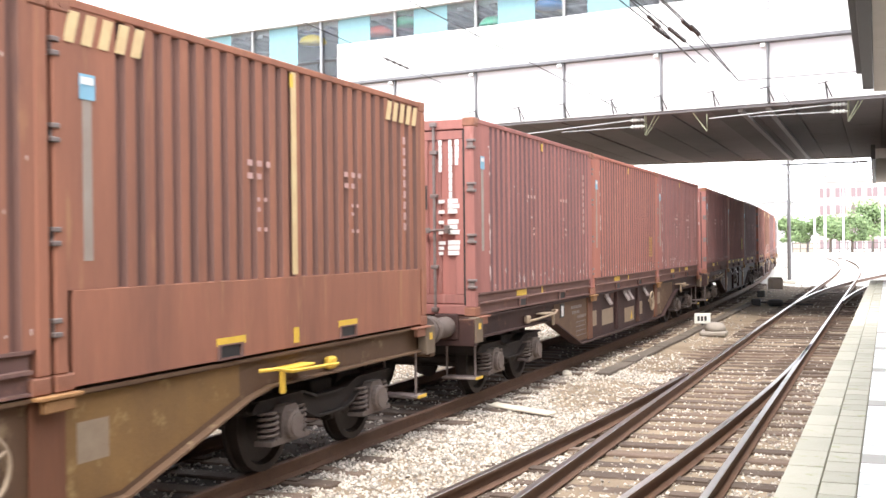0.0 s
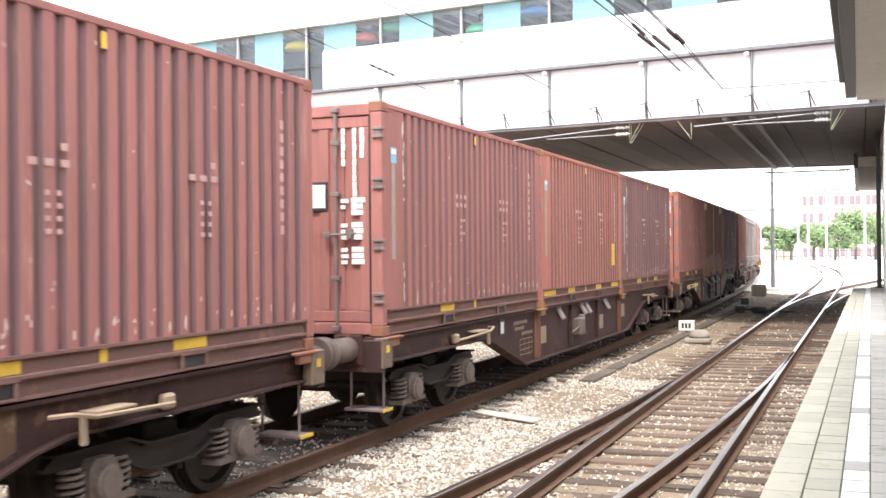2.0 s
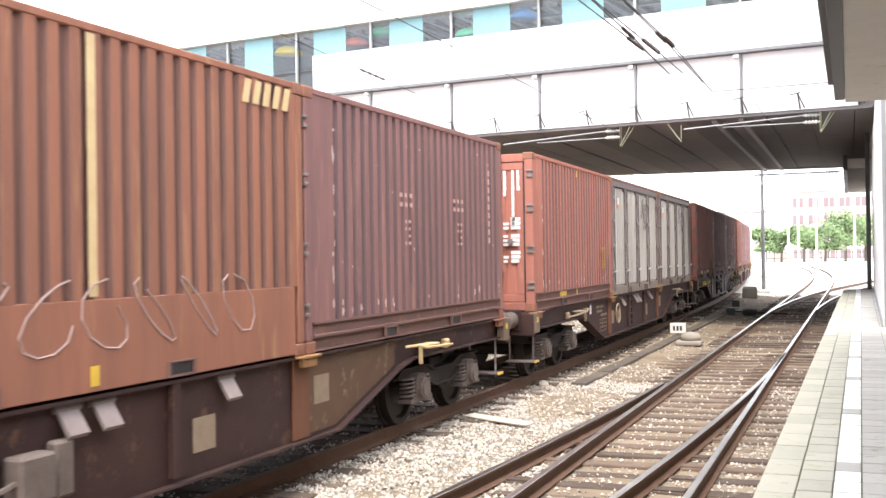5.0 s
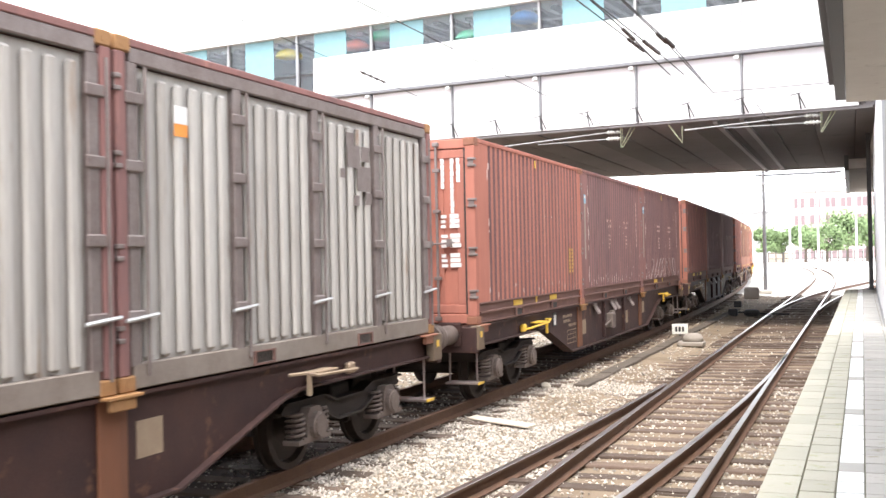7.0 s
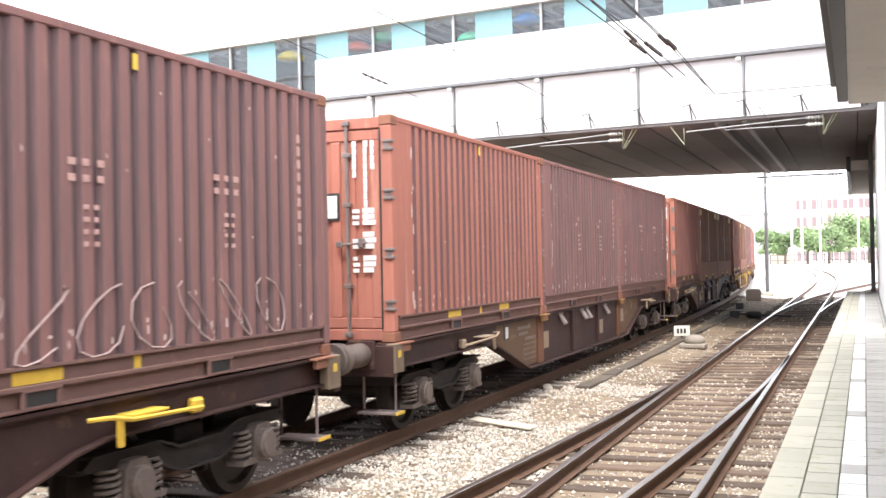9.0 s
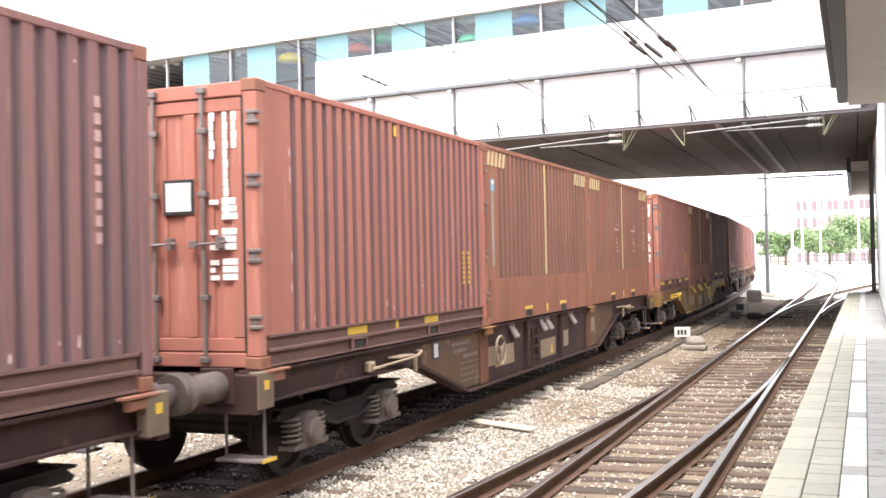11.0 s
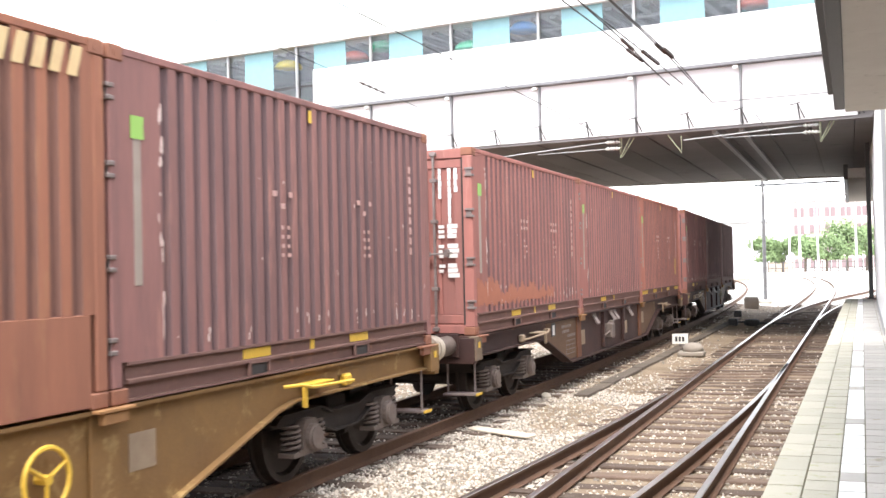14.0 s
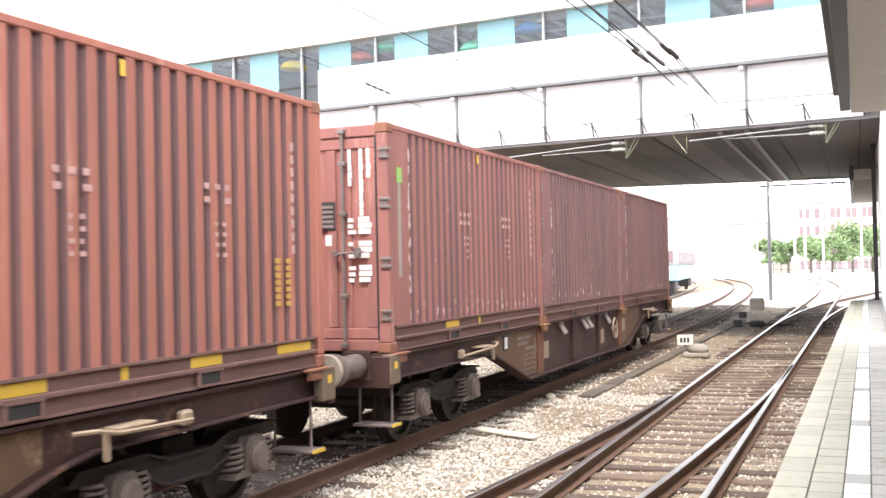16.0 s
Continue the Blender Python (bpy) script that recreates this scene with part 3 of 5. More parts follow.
def cantilever(x0, x1, z0, z1, stay):
    """Registration arm slung under the edge of the bridge."""
    c = thing("cantilever_arm", None, None, "pale tubular overhead line arm under the bridge edge", "cantilever", "cantilever arms")
    y = face_y(x1) + 0.18
    c.matrix_basis = pose(x1, y, z1)
    part("tube", rod(B(), (x0 - x1, 0.0, z0 - z1), (-0.45, 0, 0), 0.02, 8), M["steel_grey"], c)
    part("second_tube", rod(B(), (x0 - x1 + 1.1, 0.05, z0 - z1 + 0.0), (-0.45, 0.02, -0.20), 0.016, 8), M["steel_grey"], c)
    for dz in (0, -0.20):
        prof = [(0, 0.03)]
        for i in range(4):
            prof += [(0.05 + i * 0.09, 0.035), (0.08 + i * 0.09, 0.075), (0.11 + i * 0.09, 0.035)]
        part("insulator", lathe(B(), prof + [(0.45, 0.03)], (-0.45, 0, dz), (1, 0, 0.0), 10), M["white_insul"], c, "pale ribbed insulator", smooth=True)
    for dx in (0.0, 0.10):
        part("stay", tube(B(), [(dx * 0.3, dx, 0.12), (dx * 0.3, dx, -0.48), (0.30 + dx, dx + 0.1, 0.12)], 0.018, 6), M["olive"], c, "V-shaped painted stay")


cantilever(-10.3, -6.55, 5.62, 5.86, 1)
cantilever(-4.5, -0.72, 5.70, 5.90, 1)
stay = thing("cantilever_arm", None, None, "V-shaped painted stay bracket under the bridge edge", "cantilever", "cantilever arms")
stay.matrix_basis = pose(-4.66, 32.5, 5.40)
part("stay", tube(B(), [(-0.4, 0, 0.56), (0, 0, 0), (0.0, 0, 0.5)], 0.022, 6), M["olive"], stay)
for i in range(9):
    x = -12.15 + i * 1.56
    g = thing("cable_bracket", None, None, "small dark steel bracket on the bridge edge", "bracket", "brackets on the bridge edge")
    g.matrix_basis = pose(x, face_y(x) - 0.16, 6.06)
    part("upright", rod(B(), (0, 0, 0), (-0.06, -0.05, 0.45), 0.022, 6), M["dark_steel"], g)
    part("brace", rod(B(), (0.12, 0, 0.02), (-0.05, -0.05, 0.42), 0.018, 6), M["dark_steel"], g)
    part("arm", rod(B(), (-0.28, -0.05, 0.40), (0.02, -0.05, 0.46), 0.016, 6), M["dark_steel"], g)


def mast(x, y, height, r=0.13, category_label="grey overhead line mast beside the track", paint="mast_grey"):
    m = thing("mast", None, None, category_label, "mast", "overhead line masts")
    m.matrix_basis = pose(x, y, -0.24)
    part("foot", box(B(), -0.35, 0.35, -0.35, 0.35, 0, 0.22, 0.05), M["concrete"], m, "concrete foot")
    part("shaft", rod(B(), (0, 0, 0.2), (0, 0, height), r, 12, r * 0.7), M[paint], m)
    part("collar", rod(B(), (0, 0, height - 1.1), (0, 0, height - 0.95), r * 1.3, 12), M["galv"], m)
    part("arm", rod(B(), (-1.6, 0, height - 0.5), (0.3, 0, height - 0.35), 0.035, 8), M["galv"], m)
    return m


mast(-4.46, 61.4, 7.1, 0.11, paint="rib_grey")
# far masts are painted white to imitate the glare of the distance
for x, y, h in ((-7.0, 96, 8), (-5.3, 104, 8), (-3.2, 118, 9), (-10, 120, 9), (0.5, 112, 8), (3.0, 132, 9), (-15, 118, 9)):
    mast(x, y, h, 0.11, "far overhead line mast, whitened for the washed-out distance", "white_panel")


def gantry():
    g = thing("gantry", None, None, "far faded red lattice gantry over the tracks", "gantry")
    g.matrix_basis = pose(-4, 104, -0.24)
    for z in (8.2, 8.8):
        part("chord", box(B(), -0.5, 9, -0.05, 0.05, z, z + 0.1), M["red_steel"], g)
    for i in range(10):
        part("lacing", rod(B(), (i * 0.9 - 0.4, 0, 8.25), (i * 0.9 + 0.5, 0, 8.85), 0.03, 5), M["red_steel"], g)
    # posts are whitened to fade into the bright distance
    part("post", box(B(), -0.5, -0.3, -0.1, 0.1, 0, 8.2), M["white_panel"], g)
    part("post", box(B(), 8.8, 9.0, -0.1, 0.1, 0, 8.2), M["white_panel"], g)


gantry()


# ---------------------------------------------------------------- beside the tracks
def lineside():
    sign = thing("number_sign", None, None, "small white lineside board on a short post", "sign")
    sign.matrix_basis = pose(-4.38, 29.3, -0.40, 0, 0, 8)
    part("post", rod(B(), (0, 0, 0), (0, 0, 0.42), 0.03, 8), M["dark_steel"], sign)
    part("board", box(B(), -0.21, 0.21, -0.035, -0.015, 0.30, 0.58, 0.01), M["sign_white"], sign)
    for i in range(3):
        part("dark_bar", box(B(), -0.13 + i * 0.09, -0.07 + i * 0.09, -0.04, -0.036, 0.37, 0.50), M["dark_steel"], sign)
    cap = thing("cable_chamber", None, None, "domed weathered concrete cable chamber by the track", "cable chamber")
    cap.matrix_basis = pose(-3.75, 27.2, -0.24)
    part("ring", box(B(), -0.36, 0.28, -0.28, 0.28, 0, 0.12, 0.03), M["dome_grey"], cap)
    part("dome", lathe(B(), [(0.121, 0.26), (0.22, 0.25), (0.30, 0.19), (0.33, 0.08)], (0, 0, 0), (0, 0, 1), 16), M["dome_grey"], cap, smooth=True)
    motor = thing("point_motor", None, None, "dark cast iron point motor beside the switch", "point motor")
    motor.matrix_basis = pose(-3.42, 40.2, -0.24)
    part("drive_case", lathe(B(), [(0, 0.2), (0.05, 0.27), (0.14, 0.29), (0.22, 0.24), (0.25, 0.1)], (0, 0, 0), (0, 0, 1), 16), M["cast_iron"], motor)
    part("junction_box", box(B(), -0.82, -0.50, -0.18, 0.18, 0, 0.26, 0.03), M["cast_iron"], motor)
    part("lantern", box(B(), -0.62, -0.36, -0.10, 0.10, 0.32, 0.55, 0.02), M["cast_iron"], motor)
    part("rod", rod(B(), (0.2, 0, 0.1), (1.3, -0.2, 0.08), 0.03, 8), M["cast_iron"], motor)
    part("rod", rod(B(), (-0.6, 0, 0.14), (-0.2, 0, 0.14), 0.03, 8), M["cast_iron"], motor)
    box_ = thing("relay_box", None, None, "pale sandy concrete block by the mast", "relay box")
    box_.matrix_basis = pose(-4.62, 54.4, -0.24, 0, 0, 6)
    part("body", box(B(), -0.36, 0.36, -0.22, 0.22, 0, 0.55, 0.05), M["concrete"], box_)
    part("lid", box(B(), -0.33, 0.33, -0.19, 0.19, 0.552, 0.60, 0.02), M["concrete"], box_)
    board = thing("board", None, None, "bleached wooden board lying on the ballast", "board")
    board.matrix_basis = pose(-4.5, 13.85, -0.17, 3, 2, -20)
    part("plank", box(B(), -0.52, 0.52, -0.10, 0.10, 0, 0.03, 0.008), M["plank"], board)
    bm = B()
    bmesh.ops.create_icosphere(bm, subdivisions=2, radius=0.09)
    for v in bm.verts:
        v.co *= 1 + 0.45 * noise.noise(v.co * 9)
        v.co.z *= 0.75
    rock = thing("rock", bm, M["plank"], "pale lump of stone on the ballast", "rock")
    rock.matrix_basis = pose(-4.95, 17.75, -0.14)
    rng = random.Random(2)
    for i in range(26):
        r2 = thing("trough_lid", box(B(), -0.13, 0.13, -0.485, 0.485, 0, 0.06, 0.008), M["trough"], "concrete cable trough lid in the dirt", "cable trough", "cable trough lids")
        y = 18.6 + i
        r2.matrix_basis = pose(-4.42 + 0.004 * (y - 18), y, -0.215 + rng.uniform(-0.01, 0.008), 0, rng.uniform(-1, 1), rng.uniform(-1, 1))


lineside()


# ---------------------------------------------------------------- far surroundings
def tree(x, y, height, spread, seed):
    t = thing("tree", None, None, "leafy green broadleaf tree behind the railway", "tree", "far trees")
    t.matrix_basis = pose(x, y, -0.24)
    rng = random.Random(seed)
    bm = rod(B(), (0, 0, 0), (0.1, 0, height * 0.5), 0.22, 8, 0.14)
    tips = []
    for i in range(6):
        a = i * math.tau / 6 + rng.uniform(-0.4, 0.4)
        tip = (math.cos(a) * spread * 0.75, math.sin(a) * spread * 0.6, height * rng.uniform(0.36, 0.85))
        rod(bm, (0.08, 0, height * rng.uniform(0.3, 0.5)), tip, 0.09, 6, 0.03)
        tips.append(Vector(tip))
    part("trunk", bm, M["bark"], t)
    verts, faces = [], []
    for _ in range(2200):
        c = rng.choice(tips + [Vector((0, 0, height * 0.8))])
        p = c + Vector((rng.gauss(0, 0.42), rng.gauss(0, 0.42), rng.gauss(0, 0.34))) * spread * 0.75
        if p.z < height * 0.36:
            continue
        s = rng.uniform(0.12, 0.3)
        u = Vector((rng.uniform(-1, 1), rng.uniform(-1, 1), rng.uniform(-1, 1))).normalized()
        v = u.orthogonal().normalized()
        n = len(verts)
        verts += [tuple(p - u * s), tuple(p + v * s * 0.6), tuple(p + u * s), tuple(p - v * s * 0.6)]
        faces.append((n, n + 1, n + 2, n + 3))
    me = bpy.data.meshes.new("crown")
    me.from_pydata(verts, [], faces)
    me.materials.append(M["leaf"])
    part("crown", me, None, t)


for i, (x, y, h, sp) in enumerate(((-12.0, 166, 6.4, 1.7), (-9.6, 168, 5.6, 1.6), (-6.3, 165, 6.2, 1.9), (-3.4, 168, 6.6, 2.1), (-0.6, 170, 8.6, 2.4), (2.2, 174, 8.0, 2.4))):
    tree(x, y, h, sp, i + 1)


def house(x, y, w, depth, storeys, bays, wall, label, turn=0):
    h = thing("apartment_building", None, None, label, "building", "far buildings")
    h.matrix_basis = pose(x, y, -0.24, 0, 0, turn)
    top = storeys * 3.1 + 0.6
    part("wall", box(B(), 0, w, 0.0, depth, 0, top), M[wall], h)
    part("roof", box(B(), -0.2, w + 0.2, -0.2, depth, top + 0.004, top + 0.4), M["steel_grey"], h)
    cell = w / bays
    glass = to_mesh("window", box(B(), -cell * 0.33, cell * 0.33, -0.06, -0.004, 0, 1.7), M["glass_far" if wall == "brick_far" else "glass_pale"])
    frame_me = to_mesh("frame", box(B(), -0.05, 0.05, -0.1, -0.062, 0, 1.7), M["white_panel"])
    for s in range(storeys):
        part("ledge", box(B(), 0, w, -0.12, -0.002, s * 3.1 + 0.55, s * 3.1 + 0.7), M["white_panel"], h)
        for b in range(bays):
            o = part("window", glass, None, h)
            o.matrix_basis = pose((b + 0.5) * cell, 0, s * 3.1 + 0.9)
            part("frame", frame_me, None, o)


house(-10, 205, 24, 12, 4, 9, "brick_far", "far brick apartment house with dark windows")
house(-32, 215, 17, 12, 3, 6, "pale_wall", "far pale apartment house", 4)
house(-60, 250, 24, 12, 4, 8, "pale_wall", "far pale office block", 6)
house(16, 190, 20, 12, 3, 6, "pale_wall", "far pale low building", -4)


def fence():
    f = thing("fence", None, None, "far dark railing along the road", "fence")
    f.matrix_basis = pose(-10.6, 152, 0.55)
    part("retaining_wall", box(B(), -14, 32, -0.02, 0.4, -0.9, -0.01), M["pale_wall"], f, "low pale retaining wall")
    for z in (0.5, 1.25):
        part("rail", box(B(), 0, 18, -0.03, 0.03, z, z + 0.08), M["mast_grey"], f)
    me = to_mesh("post", box(B(), -0.06, 0.06, -0.06, 0.06, 0, 1.5), M["mast_grey"])
    for i in range(19):
        part("post", me, None, f).matrix_basis = pose(i, 0, 0)


fence()


def parked_coach():
    c = thing("passenger_coach", None, None, "pale blue and white parked passenger coach", "railway coach")
    p = FAR.at(71, -0.25)
    c.matrix_basis = Matrix.Translation(p) @ pose(0, 0, 0, 0, 0, -math.degrees(FAR.heading(85)))
    part("body", box(B(), -1.4, 1.4, 0, 22, 1.0, 2.0, 0.08), M["pale_blue_paint"], c)
    part("upper_body", box(B(), -1.38, 1.38, 0.02, 22, 2.004, 3.5, 0.2), M["pale_wall"], c)
    part("cab_window", box(B(), -1.1, 1.1, -0.03, 0.012, 2.2, 3.0, 0.02), M["glass_far"], c)
    for i in range(9):
        part("window", box(B(), 1.385, 1.41, 1.2 + i * 2.3, 2.8 + i * 2.3, 2.1, 2.95, 0.02), M["glass_far"], c)
    for y in (3, 19):
        part("bogie", box(B(), -1.1, 1.1, y - 1.6, y + 1.6, 0.3, 0.95, 0.1), M["bogie_dark"], c)
        for dy in (-1.1, 1.1):
            part("wheel", lathe(B(), [(-0.8, 0.1), (-0.8, 0.45), (-0.68, 0.45), (-0.66, 0.1), (0.66, 0.1), (0.68, 0.45), (0.8, 0.45), (0.8, 0.1)], (0, y + dy, 0.45), (1, 0, 0), 20), M["bogie_dark"], c)


M["bogie_dark"] = plain("coach_bogie", (0.07, 0.06, 0.06), 0.7)
parked_coach()


# ---------------------------------------------------------------- goods train
WAGON, CPITCH, CLEN, DECK = 19.74, 6.096, 6.058, 1.155
CH, CW = 2.591, 1.219

RED = dict(rough=0.85, gloss=0.12, scale=2.2, fine=45, bump=0.08, streak=True, spread=0.34, amount=0.95)
PAINT = {
    "red": mat("red_container_paint", (0.435, 0.172, 0.127), (0.316, 0.134, 0.104), third=(0.464, 0.227, 0.171), **RED),
    "dull": mat("dull_red_container_paint", (0.378, 0.159, 0.136), (0.251, 0.121, 0.108), third=(0.416, 0.208, 0.178), **RED),
    "dark": mat("dark_brown_container_paint", (0.283, 0.142, 0.129), (0.180, 0.105, 0.100), third=(0.341, 0.172, 0.147), **RED),
    "rust": mat("orange_rust_container_paint", (0.335, 0.145, 0.094), (0.223, 0.106, 0.076), third=(0.352, 0.183, 0.103), **RED),
    "silver": mat("bare_grey_container_paint", (0.497, 0.472, 0.439), (0.332, 0.302, 0.274), third=(0.274, 0.202, 0.157), **RED),
}
# darker, greyer paint for the recessed sheet: groove shade put into colour, plus dust
SHADE_DUST = {
    "red": mat("shade_dust_red", (0.197, 0.106, 0.101), (0.143, 0.086, 0.085), third=(0.232, 0.116, 0.100), **RED),
    "dull": mat("shade_dust_dull_red", (0.207, 0.115, 0.111), (0.148, 0.093, 0.094), third=(0.242, 0.129, 0.115), **RED),
    "dark": mat("shade_dust_dark_brown", (0.175, 0.109, 0.109), (0.125, 0.085, 0.088), third=(0.202, 0.119, 0.109), **RED),
    "rust": mat("shade_dust_rust", (0.202, 0.107, 0.086), (0.148, 0.086, 0.072), third=(0.224, 0.116, 0.086), **RED),
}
M.update({
    "bars_dark": mat("dirty_locking_bar", (0.16, 0.12, 0.11), (0.30, 0.27, 0.26), 0.5, 0.4, 5, 40, 0.05),
    "silver_dirty": mat("dirty_grey_steel", (0.245, 0.209, 0.180), (0.144, 0.101, 0.079), 0.7, 0.1, 3, 40, 0.15, spread=0.35),
    "orange_label": plain("orange_label", (0.70, 0.25, 0.04), 0.5),
    "seal": plain("black_seal_and_hole", (0.03, 0.026, 0.026), 0.7),
    "white_print": plain("white_print", (0.72, 0.70, 0.68), 0.6),
    "faded_print": mat("faded_print", (0.52, 0.33, 0.30), (0.36, 0.18, 0.15), 0.7, 0, 9, 60, 0.0),
    "yellow": mat("yellow_marking", (0.72, 0.47, 0.05), (0.50, 0.29, 0.05), 0.6, 0, 8, 50, 0.05),
    "grimy_rail": mat("grimy_bottom_rail", (0.190, 0.108, 0.092), (0.125, 0.078, 0.068), 0.85, 0, 2.5, 45, 0.1, third=(0.25, 0.13, 0.10), gloss=0.15),
    "worn_yellow": mat("worn_yellow_print", (0.52, 0.31, 0.06), (0.40, 0.18, 0.07), 0.7, 0, 10, 60, 0.0),
    "bracket_tan": mat("tan_bracket_paint", (0.19, 0.14, 0.095), (0.10, 0.062, 0.045), 0.75, 0.1, 5, 50, 0.15),
    "cream": mat("cream_marking", (0.62, 0.48, 0.25), (0.45, 0.26, 0.14), 0.65, 0, 6, 50, 0.05),
    "blue_sticker": plain("blue_sticker", (0.22, 0.43, 0.56), 0.5),
    "grey_sticker": plain("grey_sticker", (0.36, 0.33, 0.31), 0.5),
    "green_sticker": plain("green_sticker", (0.26, 0.46, 0.10), 0.5),
    "tape": mat("grey_tape", (0.32, 0.27, 0.23), (0.22, 0.16, 0.13), 0.6, 0, 4, 40, 0.02),
    "scuff": mat("pale_scuff", (0.52, 0.36, 0.32), (0.68, 0.60, 0.56), 0.7, 0, 8, 40, 0.0),
    "chalk": plain("chalk_scrawl", (0.42, 0.31, 0.29), 0.9),
    "orange": mat("bare_orange_primer", (0.38, 0.135, 0.08), (0.26, 0.095, 0.06), 0.8, 0, 6, 50, 0.05),
    "casting": mat("rusty_casting", (0.30, 0.13, 0.08), (0.18, 0.08, 0.055), 0.75, 0.2, 8, 60, 0.15),
    "ochre_casting": mat("ochre_casting", (0.36, 0.19, 0.075), (0.19, 0.09, 0.045), 0.75, 0.1, 8, 60, 0.15),
    "frame_brown": mat("wagon_frame_brown", (0.033, 0.014, 0.013), (0.067, 0.027, 0.020), 0.75, 0.1, 1.4, 40, 0.15, spread=0.3, third=(0.126, 0.058, 0.035)),
    "frame_tan": mat("wagon_frame_tan", (0.148, 0.082, 0.043), (0.068, 0.036, 0.025), 0.75, 0.1, 1.4, 40, 0.15, third=(0.256, 0.179, 0.101)),
    "frame_ochre": mat("wagon_frame_ochre", (0.255, 0.142, 0.047), (0.114, 0.060, 0.032), 0.75, 0.1, 1.4, 40, 0.15, third=(0.370, 0.249, 0.102)),
    "rust_orange": mat("rust_orange_steel", (0.19, 0.075, 0.036), (0.085, 0.042, 0.030), 0.8, 0.1, 3, 40, 0.2, streak=True),
    "bogie": mat("bogie_grime", (0.018, 0.013, 0.012), (0.038, 0.026, 0.021), 0.8, 0.1, 5, 50, 0.25),
    "axlebox": mat("axlebox_grime", (0.185, 0.145, 0.125), (0.075, 0.054, 0.048), 0.7, 0.2, 8, 60, 0.2),
    "wheel": mat("wheel_steel", (0.030, 0.022, 0.020), (0.055, 0.040, 0.033), 0.65, 0.4, 6, 60, 0.1),
    "buffer_pale": mat("pale_buffer_paint", (0.50, 0.44, 0.36), (0.30, 0.22, 0.17), 0.6, 0, 6, 50, 0.1),
    "grey_plate": mat("grey_steel_flap", (0.26, 0.21, 0.20), (0.15, 0.11, 0.10), 0.65, 0.2, 6, 50, 0.1),
    "data_panel": mat("pale_data_panel", (0.33, 0.25, 0.17), (0.20, 0.13, 0.09), 0.7, 0, 6, 50, 0.05),
})


@functools.lru_cache(None)
def side_sheet(colour, low):
    """Corrugated side, near side at x = CW; its foot lies higher where a plain plate runs below."""
    bm = B()
    z0, z1 = (0.66 if low else 0.30), CH - 0.07
    y, end = -CLEN / 2 + 0.62, CLEN / 2 - 0.10
    xs_out, xs_in = CW - 0.008, CW - 0.044
    prof = [(-CLEN / 2 + 0.08, xs_out), (y, xs_out)]
    n = 25
    p = (end - y - 0.04) / n
    for i in range(n):
        a = y + i * p
        prof += [(a + p * 0.14, xs_in), (a + p * 0.36, xs_in), (a + p * 0.50, xs_out), (a + p, xs_out)]
    prof += [(end, xs_out)]
    cols = [(bm.verts.new((xx, yy, z0)), bm.verts.new((xx, yy, z1))) for yy, xx in prof]
    for a, b in zip(cols, cols[1:]):
        f = bm.faces.new((a[0], b[0], b[1], a[1]))
        # recessed and sloping faces take the paint with the groove shade in it
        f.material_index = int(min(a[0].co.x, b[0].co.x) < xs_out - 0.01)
    inner = [(bm.verts.new((CW - 0.070, yy, z0)), bm.verts.new((CW - 0.070, yy, z1))) for yy in (prof[0][0], end)]
    bm.faces.new((inner[0][0], inner[0][1], inner[1][1], inner[1][0]))
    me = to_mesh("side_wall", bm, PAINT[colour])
    me.materials.append(SHADE_DUST[colour])
    return me


@functools.lru_cache(None)
def silver_side():
    """Side of folding doors: four bays of vertical ribs between hinged posts."""
    bm = B()
    z0, z1 = 0.20, CH - 0.20
    box(bm, CW - 0.10, CW - 0.06, -CLEN / 2 + 0.1, CLEN / 2 - 0.1, z0, z1)
    return to_mesh("door_leaves", bm, PAINT["silver"])


@functools.lru_cache(None)
def silver_foot():
    return to_mesh("low_rail", box(B(), CW - 0.07, CW - 0.004, -CLEN / 2 + 0.17, CLEN / 2 - 0.17, 0.015, 0.20, 0.01), M["silver_dirty"])


@functools.lru_cache(None)
def silver_rib():
    return to_mesh("rib", box(B(), CW - 0.062, CW - 0.012, 0, 0.105, 0.22, CH - 0.26, 0.022), PAINT["silver"])


